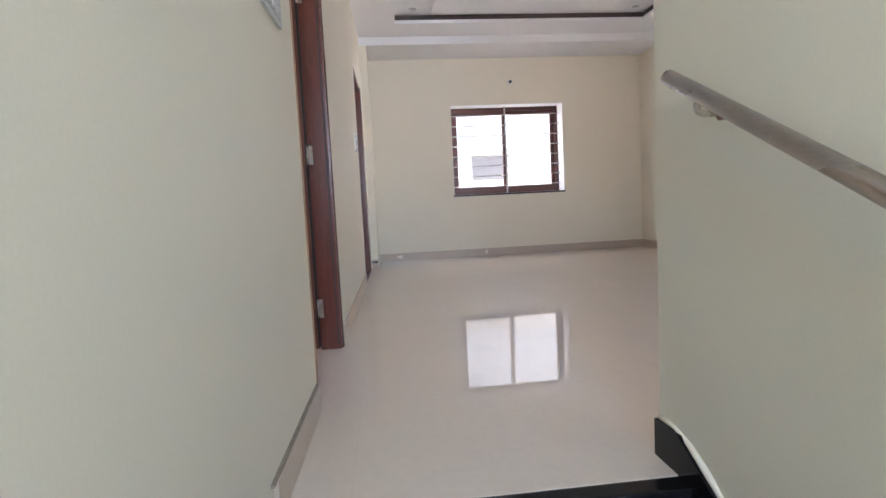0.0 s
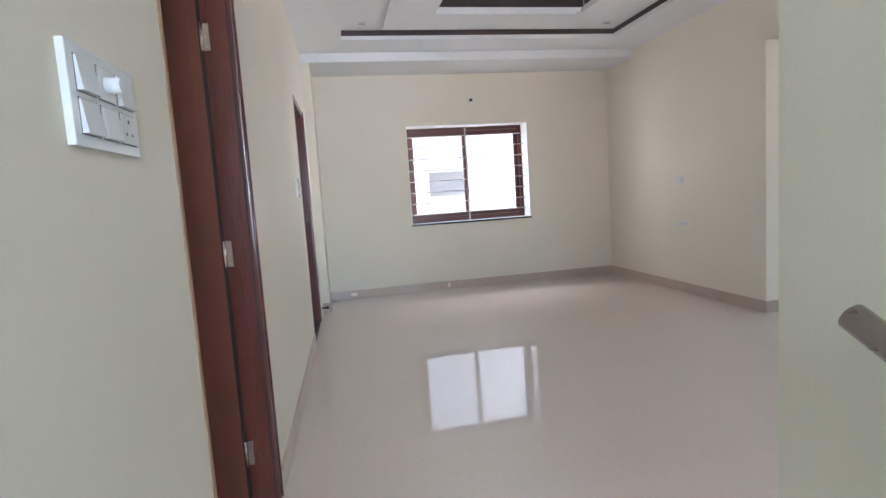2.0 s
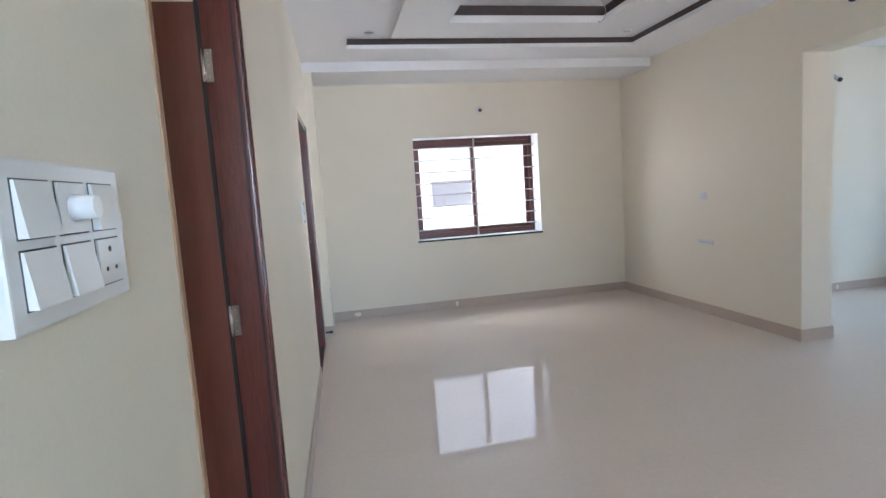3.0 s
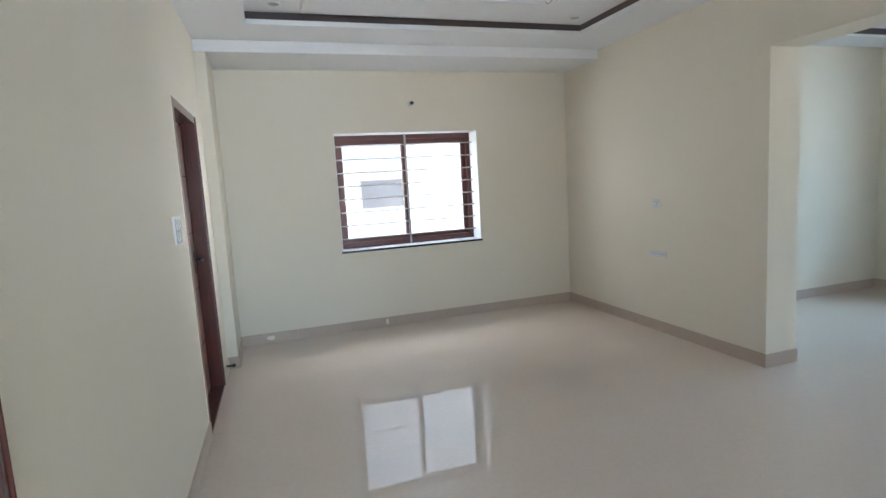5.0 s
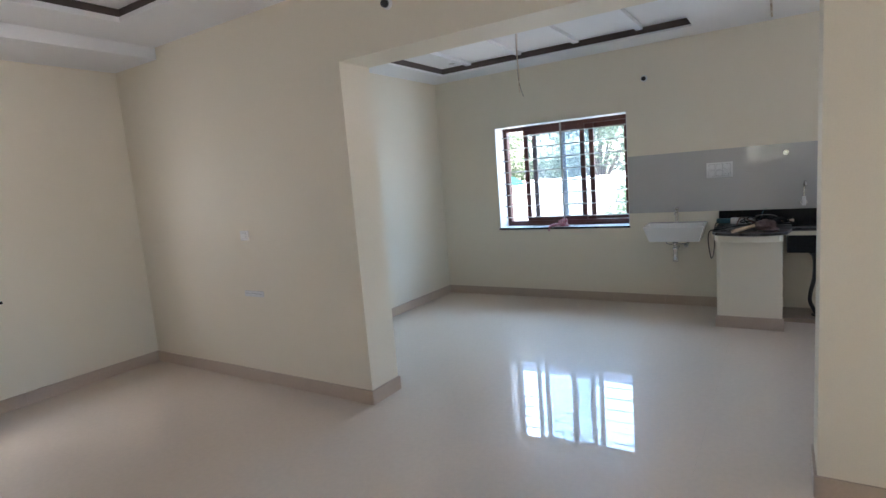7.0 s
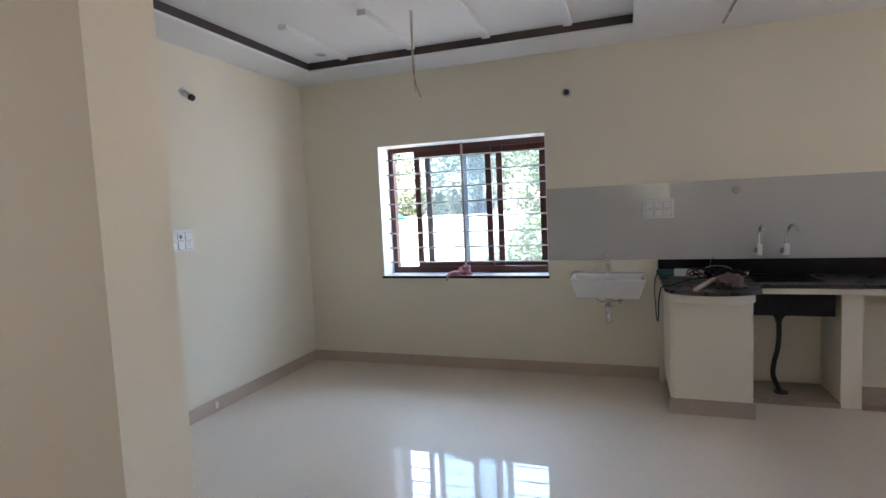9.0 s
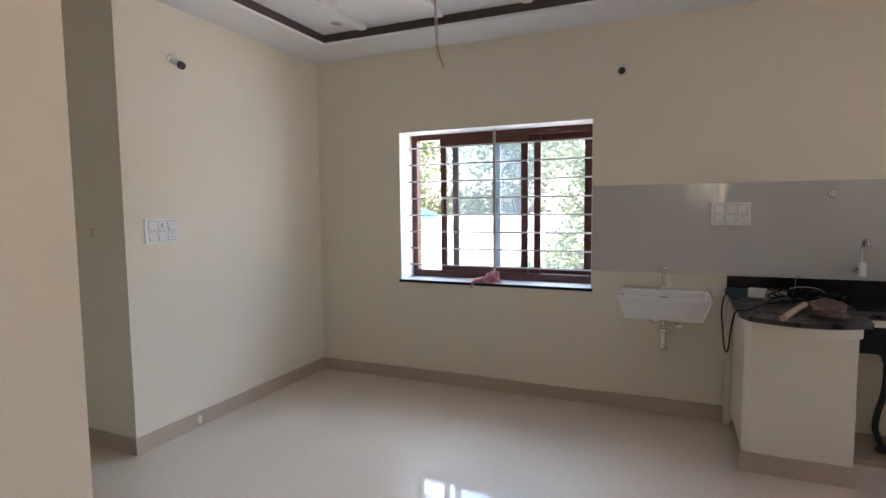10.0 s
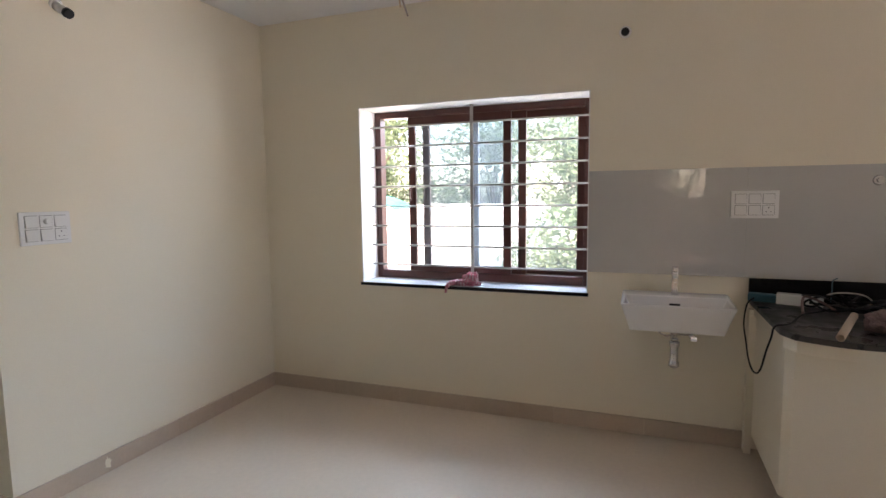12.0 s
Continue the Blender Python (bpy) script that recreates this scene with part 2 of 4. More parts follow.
def tube(points, r, sides=12, bm=None, cap=True):
    """A round bar along points."""
    bm = bm or bmesh.new()
    pts = [Vector(p) for p in points]
    rings = []
    up = None
    for i, p in enumerate(pts):
        d = (pts[min(i + 1, len(pts) - 1)] - pts[max(i - 1, 0)]).normalized()
        if up is None:
            up = Vector((0, 0, 1)) if abs(d.z) < 0.9 else Vector((1, 0, 0))
        side = d.cross(up).normalized()
        up = side.cross(d).normalized()
        rr = r[i] if isinstance(r, (list, tuple)) else r
        rings.append([bm.verts.new(p + (side * math.cos(a) + up * math.sin(a)) * rr) for a in (2 * math.pi * k / sides for k in range(sides))])
    for a, b in zip(rings, rings[1:]):
        for k in range(sides):
            f = bm.faces.new((a[k], a[(k + 1) % sides], b[(k + 1) % sides], b[k]))
            f.smooth = True
    if cap:
        bm.faces.new(rings[0][::-1])
        bm.faces.new(rings[-1])
    return bm


def smooth_path(points, n=8):
    """A soft curve through points."""
    p = [Vector(q) for q in points]
    p = [p[0] * 2 - p[1]] + p + [p[-1] * 2 - p[-2]]
    out = []
    for i in range(1, len(p) - 2):
        for k in range(n):
            t = k / n
            out.append(0.5 * ((2 * p[i]) + (p[i + 1] - p[i - 1]) * t + (2 * p[i - 1] - 5 * p[i] + 4 * p[i + 1] - p[i + 2]) * t * t + (3 * p[i] - p[i - 1] - 3 * p[i + 1] + p[i + 2]) * t ** 3))
    out.append(p[-2])
    return out


def prism(outline, z0, z1):
    """A slab with the given outline."""
    bm = bmesh.new()
    lo = [bm.verts.new((x, y, z0)) for x, y in outline]
    hi = [bm.verts.new((x, y, z1)) for x, y in outline]
    bm.faces.new(lo[::-1])
    bm.faces.new(hi)
    for i in range(len(lo)):
        j = (i + 1) % len(lo)
        bm.faces.new((lo[i], lo[j], hi[j], hi[i]))
    bmesh.ops.recalc_face_normals(bm, faces=bm.faces)
    return bm


def mesh_of(name, bm, material):
    me = bpy.data.meshes.new(name)
    bmesh.ops.recalc_face_normals(bm, faces=bm.faces)
    bm.to_mesh(me)
    bm.free()
    me.materials.append(material)
    return me


def part(name, bm, material, parent=None, label=""):
    ob = new(name, mesh_of(name, bm, material))
    if parent is not None:
        ob.parent = parent
    return tagged(ob, label) if label else ob


def thing(name, label, category, m=None, group="", kind=""):
    ob = new(name)
    ob.empty_display_size = 0.1
    if m is not None:
        ob.matrix_basis = m
    return tagged(ob, label, category, group, kind)


def structure(name, bm, material, label, category="wall", m=None):
    ob = part(name, bm, material)
    if m is not None:
        ob.matrix_basis = m
    return tagged(ob, label, category, "", "structure")


# ---- plan ----
NORTH, EAST = 7.10, 6.80
HX0, HX1 = 3.595, 3.885          # wall between hall and dining room
OPEN_S, OPEN_N, OPEN_TOP = 1.995, 4.478, 2.27
DN = 5.805                       # dining room's north wall
PX = 4.98                        # end of that wall at the passage
CEIL_H, CEIL_D = 2.733, 2.658
TOP = 3.05
LIP_H, LIP = 0.036, 0.018        # thickness of the ceiling borders
NOSE = 1.19                      # edge of the landing above the stairs
RISE, TREAD = 0.165, 0.30
STX0, STX1, ST_END = 0.75, 0.87, 1.335
SOUTH = -2.75
W1 = (0.95, 2.49, 0.835, 2.03)
W2 = (3.488, 5.018, 0.83, 2.03)
WEST = pose(-0.288, 1.3, 0, 0, 0, -1.09)   # west wall: local y runs along it, local x = 0 is its face
D1 = (0.59, 1.50, 2.08)
D2 = (3.80, 4.75, 2.07)
WT = 0.10

# walls
structure("wall_west", boxes(
    (-WT, 0, SOUTH - 1.3, D1[0], -2.6, TOP), (-WT, 0, D1[0], D1[1], -0.2, -0.012), (-WT, 0, D1[0], D1[1], D1[2], TOP),
    (-WT, 0, D1[1], D2[0], -0.2, TOP), (-WT, 0, D2[0], D2[1], -0.2, -0.012), (-WT, 0, D2[0], D2[1], D2[2], TOP), (-WT, 0, D2[1], NORTH - 1.3, -0.2, TOP)),
    M_WALL, "cream painted plaster wall with two wooden doors", m=WEST)
structure("wall_north", boxes(
    (-3.6, W1[0], NORTH, NORTH + 0.30, -0.2, TOP), (W1[1], EAST + 0.3, NORTH, NORTH + 0.30, -0.2, TOP),
    (W1[0], W1[1], NORTH, NORTH + 0.30, -0.2, W1[2]), (W1[0], W1[1], NORTH, NORTH + 0.30, W1[3], TOP)), M_WALL, "cream painted outer wall round a brown window")
structure("pilaster", boxes((-0.26, -0.105, 6.449, NORTH - 0.003, -0.1, 2.639)), M_WALL, "slim cream plastered corner pilaster", "pilaster")
# the small opening from y 6.22 to 6.68 is added to light the bathroom
structure("wall_east", boxes(
    (EAST, EAST + 0.30, SOUTH, W2[0], -0.2, TOP), (EAST, EAST + 0.30, W2[1], 6.22, -0.2, TOP), (EAST, EAST + 0.30, 6.68, NORTH, -0.2, TOP), (EAST, EAST + 0.30, 6.22, 6.68, -0.2, 1.72), (EAST, EAST + 0.30, 6.22, 6.68, 2.18, TOP),
    (EAST, EAST + 0.30, W2[0], W2[1], -0.2, W2[2]), (EAST, EAST + 0.30, W2[0], W2[1], W2[3], TOP)), M_WALL, "cream painted kitchen wall round a brown window")
structure("wall_divider", boxes(
    (HX0, HX1, OPEN_N, NORTH, -0.2, TOP), (HX0, HX1, OPEN_S, OPEN_N, OPEN_TOP, TOP), (HX0, HX1, SOUTH, OPEN_S, -0.2, TOP)),
    M_WALL, "cream wall with a wide opening between hall and dining room")
structure("wall_dining_north", boxes((PX, EAST, DN, DN + 0.12, -0.2, TOP)), M_WALL, "cream painted wall of the dining room")
structure("wall_passage", boxes(
    (PX, PX + 0.12, DN + 0.12, 6.28, -0.2, TOP), (PX, PX + 0.12, 6.90, NORTH, -0.2, TOP), (PX, PX + 0.12, 6.28, 6.90, 2.027, TOP)),
    M_WALL, "cream wall with a narrow bathroom doorway")
structure("wall_stair", boxes((STX0, STX1, SOUTH, ST_END, -2.6, TOP)), M_WALL, "cream painted stair wall with a steel handrail")
# unseen walls; their three openings are added to let daylight in
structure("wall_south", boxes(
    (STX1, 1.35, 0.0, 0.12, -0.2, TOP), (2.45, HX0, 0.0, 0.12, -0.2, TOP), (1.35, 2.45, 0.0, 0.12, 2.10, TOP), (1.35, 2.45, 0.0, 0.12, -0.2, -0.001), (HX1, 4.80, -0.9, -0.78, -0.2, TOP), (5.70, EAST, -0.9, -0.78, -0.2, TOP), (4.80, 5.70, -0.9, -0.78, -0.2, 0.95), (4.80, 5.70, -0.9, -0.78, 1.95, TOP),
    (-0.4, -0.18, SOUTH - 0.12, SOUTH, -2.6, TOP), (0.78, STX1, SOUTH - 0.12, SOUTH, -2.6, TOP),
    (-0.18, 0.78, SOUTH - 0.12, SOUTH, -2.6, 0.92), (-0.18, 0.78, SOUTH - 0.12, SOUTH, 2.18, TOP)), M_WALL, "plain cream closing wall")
structure("wall_bedroom", boxes(
    (-3.6, -3.48, 0.6, 1.80, -0.2, TOP), (-3.6, -3.48, 3.1, NORTH, -0.2, TOP), (-3.6, -3.48, 1.80, 3.1, -0.2, 1.3), (-3.6, -3.48, 1.80, 3.1, 2.05, TOP),
    (-3.6, -0.40, 0.48, 0.6, -0.2, TOP), (-3.48, -0.36, 4.3, 4.42, -0.2, TOP)), M_WALL, "plain cream bedroom wall with a window opening")

# ceilings
rx0, rx1, ry0, ry1 = 0.23, 3.09, 2.30, 5.985
U1 = CEIL_H + 0.092
structure("ceiling_hall", boxes(
    # thin border with a lip
    (-0.5, rx0, SOUTH - 0.1, 6.44, CEIL_H, CEIL_H + LIP_H), (rx1, HX0, 0.1, 6.44, CEIL_H, CEIL_H + LIP_H),
    (rx0, rx1, ry1, 6.44, CEIL_H, CEIL_H + LIP_H), (rx0, rx1, SOUTH - 0.1, ry0, CEIL_H, CEIL_H + LIP_H),
    # upper ceiling, open in the middle
    (-0.5, 1.00, SOUTH - 0.1, NORTH, U1, U1 + 0.02), (2.48, HX0, SOUTH - 0.1, NORTH, U1, U1 + 0.02),
    (1.00, 2.48, 5.42, NORTH, U1, U1 + 0.02), (1.00, 2.48, SOUTH - 0.1, 3.05, U1, U1 + 0.02),
    (-0.5, HX0, SOUTH - 0.1, NORTH, U1 + 0.10, U1 + 0.14)),
    M_CEIL, "white stepped false ceiling with an open recess", "ceiling")
structure("ceiling_panel", boxes(
    (0.62, 1.05, 2.66, 5.80, U1 - 0.055, U1 - 0.002), (2.43, 2.74, 2.66, 5.80, U1 - 0.055, U1 - 0.002),
    (1.05, 2.43, 5.37, 5.80, U1 - 0.055, U1 - 0.002), (1.05, 2.43, 2.66, 3.10, U1 - 0.055, U1 - 0.002)),
    M_CEIL, "white hanging panel with a hole in the false ceiling", "ceiling")
# shallow bands whose dark colour stands for the shade in the cove gap
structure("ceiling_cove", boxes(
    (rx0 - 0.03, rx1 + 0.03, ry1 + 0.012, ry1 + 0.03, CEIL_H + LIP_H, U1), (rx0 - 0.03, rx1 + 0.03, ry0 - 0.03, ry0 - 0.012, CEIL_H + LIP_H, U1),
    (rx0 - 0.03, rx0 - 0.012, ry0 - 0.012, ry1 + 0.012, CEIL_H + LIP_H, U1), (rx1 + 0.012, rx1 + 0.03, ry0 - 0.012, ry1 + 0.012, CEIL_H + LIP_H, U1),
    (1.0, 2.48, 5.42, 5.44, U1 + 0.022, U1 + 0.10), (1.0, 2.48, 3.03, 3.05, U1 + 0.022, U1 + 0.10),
    (0.98, 1.0, 3.03, 5.44, U1 + 0.022, U1 + 0.10), (2.48, 2.50, 3.03, 5.44, U1 + 0.022, U1 + 0.10)), M_COVE, "dark brown band painted for the shaded gap in the ceiling recess", "ceiling")
structure("beam", boxes((-0.26, HX0, 6.445, NORTH, 2.64, U1)), M_CEIL, "white painted beam along the window wall", "beam")
dx0, dx1, dy0, dy1 = 4.35, 6.40, 2.80, 5.43
UD = CEIL_D + 0.08
ribs = [(5.50, 6.34, y - 0.03, y + 0.03, UD - 0.036, UD - 0.002) for y in (5.05, 4.45, 3.84, 3.24)]
structure("ceiling_dining", boxes(
    (HX1, dx0, -0.9, NORTH, CEIL_D, CEIL_D + LIP), (dx1, EAST, -0.9, DN, CEIL_D, CEIL_D + LIP),
    (dx0, dx1, dy1, DN, CEIL_D, CEIL_D + LIP), (dx0, dx1, -0.9, dy0, CEIL_D, CEIL_D + LIP),
    (dx0, EAST, DN + 0.0, NORTH, CEIL_D, CEIL_D + LIP), (HX1, EAST, -0.9, NORTH, UD, UD + 0.04), *ribs), M_CEIL, "white false ceiling with narrow ribs in a recess", "ceiling")
# same painted shade round the dining recess
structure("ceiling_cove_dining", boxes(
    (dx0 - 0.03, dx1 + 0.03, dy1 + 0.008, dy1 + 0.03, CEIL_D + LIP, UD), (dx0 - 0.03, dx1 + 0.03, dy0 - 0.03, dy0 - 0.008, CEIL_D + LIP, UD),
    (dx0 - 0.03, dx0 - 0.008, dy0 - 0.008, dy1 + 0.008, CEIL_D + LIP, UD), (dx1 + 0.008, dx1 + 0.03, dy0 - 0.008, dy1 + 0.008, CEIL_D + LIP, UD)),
    M_COVE, "dark brown band painted for the shaded gap in the ceiling recess", "ceiling")
structure("ceiling_bedroom", boxes((-3.6, -0.36, 0.48, NORTH, 2.75, TOP)), M_CEIL, "plain white bedroom ceiling", "ceiling")
structure("roof", boxes((-3.7, EAST + 0.4, SOUTH - 0.3, NORTH + 0.4, TOP, TOP + 0.15)), M_CEIL, "flat concrete roof slab", "roof")

# floors
floor = structure("floor", boxes((-0.40, HX0, NOSE + 0.02, NORTH, -0.15, -0.002), (HX0, EAST, -0.9, NORTH, -0.15, -0.002), (STX1, HX0, 0.0, NOSE + 0.02, -0.15, -0.002)),
    M_GROUT, "glossy cream vitrified tile floor", "floor")
structure("floor_bedroom", boxes((-3.6, -0.40, 0.48, NORTH, -0.15, -0.004)), M_GROUT, "plain pale bedroom floor", "floor")

# ---- stairs ----
stairs = thing("staircase", "black granite stairs rising to the tiled landing", "stairs", kind="structure")
part("nosing", bevelled(boxes((-0.30, STX0 - 0.001, NOSE - 0.045, NOSE + 0.018, -0.032, -0.001)), 0.006), M_GRANITE, stairs)
for k in range(0, 11):
    y1 = NOSE - TREAD * k
    part("riser", boxes((-0.32, STX0 - 0.002, y1 - 0.02, y1, -RISE * (k + 1), -RISE * k - 0.033)), M_GRANITE, stairs)
    part("tread", bevelled(boxes((-0.32, STX0 - 0.002, y1 - TREAD - 0.045, y1 - 0.021, -RISE * (k + 1) - 0.03, -RISE * (k + 1))), 0.005), M_GRANITE, stairs)
part("lower_landing", boxes((-0.40, STX0 - 0.002, SOUTH, NOSE - TREAD * 11 - 0.045, -RISE * 12 - 0.1, -RISE * 11 - 0.03)), M_GRANITE, stairs)


def stair_skirt(x0, x1):
    """A stone skirting that follows the pitch of the steps."""
    bm = bmesh.new()
    ys = [(ST_END - 0.005, 0.105), (NOSE + 0.02, 0.105), (NOSE - TREAD * 10.5, 0.105 - RISE * 10.5)]
    a = [(y, z) for y, z in ys] + [(y, z - 0.32) for y, z in ys[::-1]]
    a[-1] = (ST_END - 0.005, -0.001)
    a[-2] = (NOSE + 0.02, -0.001)
    lo = [bm.verts.new((x0, y, z)) for y, z in a]
    hi = [bm.verts.new((x1, y, z)) for y, z in a]
    bm.faces.new(lo)
    bm.faces.new(hi[::-1])
    for i in range(len(a)):
        j = (i + 1) % len(a)
        bm.faces.new((lo[i], hi[i], hi[j], lo[j]))
    return bm


structure("baseboard_stair", stair_skirt(STX0 - 0.02, STX0 - 0.001), M_GRANITE, "black granite stair skirting", "skirting")
structure("baseboard_stair_west", boxes((0.001, 0.016, -0.40, -0.115, -0.30, 0.06)), M_GRANITE, "black granite skirting at the stair head", "skirting", m=WEST)

rng_s = random.Random(9)
bead_bm = bmesh.new()
pts = []
for k in range(44):
    d = 0.072 * k
    y = ST_END - 0.012 - d
    z = 0.105 - max(0.0, NOSE + 0.02 - y) * RISE / TREAD
    pts.append((STX0 - 0.004, y, z + 0.004 + rng_s.uniform(-0.002, 0.004)))
tube(pts, [rng_s.uniform(0.005, 0.011) for p in pts], 7, bead_bm)
structure("plaster_edge", bead_bm, M_WALL, "ragged cream plaster edge above the stone skirting", "trim")

rail = thing("handrail", "round stainless steel handrail on wall brackets", "handrail")
slope = 0.512
rp = [(0.69, 1.158 - s, 1.005 - s * slope) for s in (0.0, 0.9, 1.8, 2.9)]
part("bar", tube(rp, 0.0185, 20), M_STEEL, rail)
for s in (0.115, 1.3, 2.4):
    y, z = 1.158 - s, 1.005 - s * slope
    part("bracket", tube(smooth_path([(0.69, y, z - 0.018), (0.691, y, z - 0.036), (0.705, y, z - 0.044), (STX0 - 0.006, y, z - 0.044)], 5), 0.0075, 10), M_STEEL, rail)
    part("flange", tube([(STX0 - 0.008, y, z - 0.044), (STX0, y, z - 0.044)], 0.016, 16), M_STEEL, rail)

# ---- doors ----
def door_frame(parent, d, near=0.05):
    y0, y1, top = d
    for a, b in ((y0, y0 + near), (y1 - 0.05, y1)):
        part("door_frame", bevelled(boxes((-0.108, 0.004, a, b, 0.0, top)), 0.005), M_EDGE if b - a < 0.03 else M_WOOD, parent)
    part("frame_bead", tube([(0.004, y1 - 0.012, 0.0), (0.004, y1 - 0.012, top - 0.001)], 0.006, 8), M_WOOD, parent)
    part("door_frame", bevelled(boxes((-0.108, 0.004, y0 + near, y1 - 0.05, top - 0.055, top)), 0.005), M_WOOD, parent)


def door_leaf(parent, m, width, height, hand):
    """A flush leaf, hinge edge at local x = 0, running to +x, front face to -y. hand: grooved strip side."""
    leaf = part("door_leaf", bevelled(boxes((0, width, 0, 0.035, 0.008, height)), 0.003), M_LEAF_DOOR, parent)
    leaf.matrix_basis = m
    g = 0.135 if hand < 0 else 0.16
    part("groove", boxes((g - 0.004, g + 0.004, -0.0015, 0.002, 0.05, height - 0.03)), M_GROOVE, leaf)
    part("lipping", bevelled(boxes((g + 0.0045, width - 0.001, -0.0012, 0.001, 0.012, height - 0.004)), 0.0005, 1), M_LIPPING, leaf, "paler brown edge strip")
    for k in range(4):
        z = 0.398 + k * 0.412
        part("groove", boxes((g + 0.006, width - 0.01, -0.0022, 0.002, z - 0.004, z + 0.004)), M_GROOVE, leaf)
    return leaf


door_1 = thing("door_1", "open reddish brown wooden door in a varnished frame", "door", WEST.copy(), kind="structure")
door_frame(door_1, D1, 0.02)
door_leaf(door_1, Matrix.Translation((-0.111, D1[1] - 0.052, 0)) @ Matrix(((-1, 0, 0, 0), (0, 1, 0, 0), (0, 0, 1, 0), (0, 0, 0, 1))), 0.80, 2.01, -1)
# raised black strips stand for shade in the moulding groove and leaf gap
part("groove_shade", boxes((-0.016, -0.010, D1[1] - 0.0515, D1[1] - 0.0495, 0.02, D1[2] - 0.06)), M_GROOVE, door_1)
part("gap", boxes((-0.118, -0.1065, D1[1] - 0.0545, D1[1] - 0.0495, 0.02, D1[2] - 0.06)), M_GROOVE, door_1)
for z in (0.22, 1.018, 1.82):
    h = part("hinge", bevelled(boxes((-0.107, -0.081, D1[1] - 0.0535, D1[1] - 0.0495, z - 0.05, z + 0.05)), 0.001, 1), M_STEEL, door_1)
    tube_b = tube([(-0.108, D1[1] - 0.055, z - 0.05), (-0.108, D1[1] - 0.055, z + 0.05)], 0.006, 10)
    part("hinge_pin", tube_b, M_STEEL, h)
    for dz in (-0.035, 0.0, 0.035):
        part("screw", tube([(-0.092, D1[1] - 0.0535, z + dz), (-0.092, D1[1] - 0.0545, z + dz)], 0.004, 8), M_CHROME, h)

door_2 = thing("door_2", "closed reddish brown wooden door with horizontal grooves", "door", WEST.copy(), kind="structure")
door_frame(door_2, D2)
leaf2 = door_leaf(door_2, Matrix.Translation((-0.095, D2[0] + 0.052, 0)) @ Matrix(((0, -1, 0, 0), (1, 0, 0, 0), (0, 0, 1, 0), (0, 0, 0, 1))), D2[1] - D2[0] - 0.104, 2.0, 1)
part("door_handle", tube(smooth_path([(-0.095, D2[1] - 0.11, 1.02), (-0.045, D2[1] - 0.11, 1.02), (-0.04, D2[1] - 0.13, 1.02), (-0.04, D2[1] - 0.23, 1.02)], 5), 0.009, 10), M_BLACKP, door_2)
part("lock_plate", bevelled(boxes((-0.094, -0.086, D2[1] - 0.135, D2[1] - 0.085, 0.92, 1.09)), 0.002, 1), M_BLACKP, door_2)
part("threshold", bevelled(boxes((-0.108, 0.006, D2[0] + 0.051, D2[1] - 0.051, -0.01, 0.018)), 0.004), M_WOOD, door_2)

# white plaster edge beside the frames
structure("trim", boxes((-0.02, 0.003, D2[0] - 0.012, D2[0] - 0.001, 0.1, D2[2])), M_WALL, "cream plaster edge along the door frame", "trim", m=WEST)

stop = thing("door_stopper", "small black magnetic door stopper on the wall", "door stopper", WEST @ pose(0.0, 4.93, 0.09))
part("stem", tube([(0, 0, 0), (0.07, 0, 0)], 0.009, 12), M_BLACKP, stop)
part("tip", tube([(0.055, 0, 0), (0.08, 0, 0)], 0.014, 12), M_BLACKP, stop)


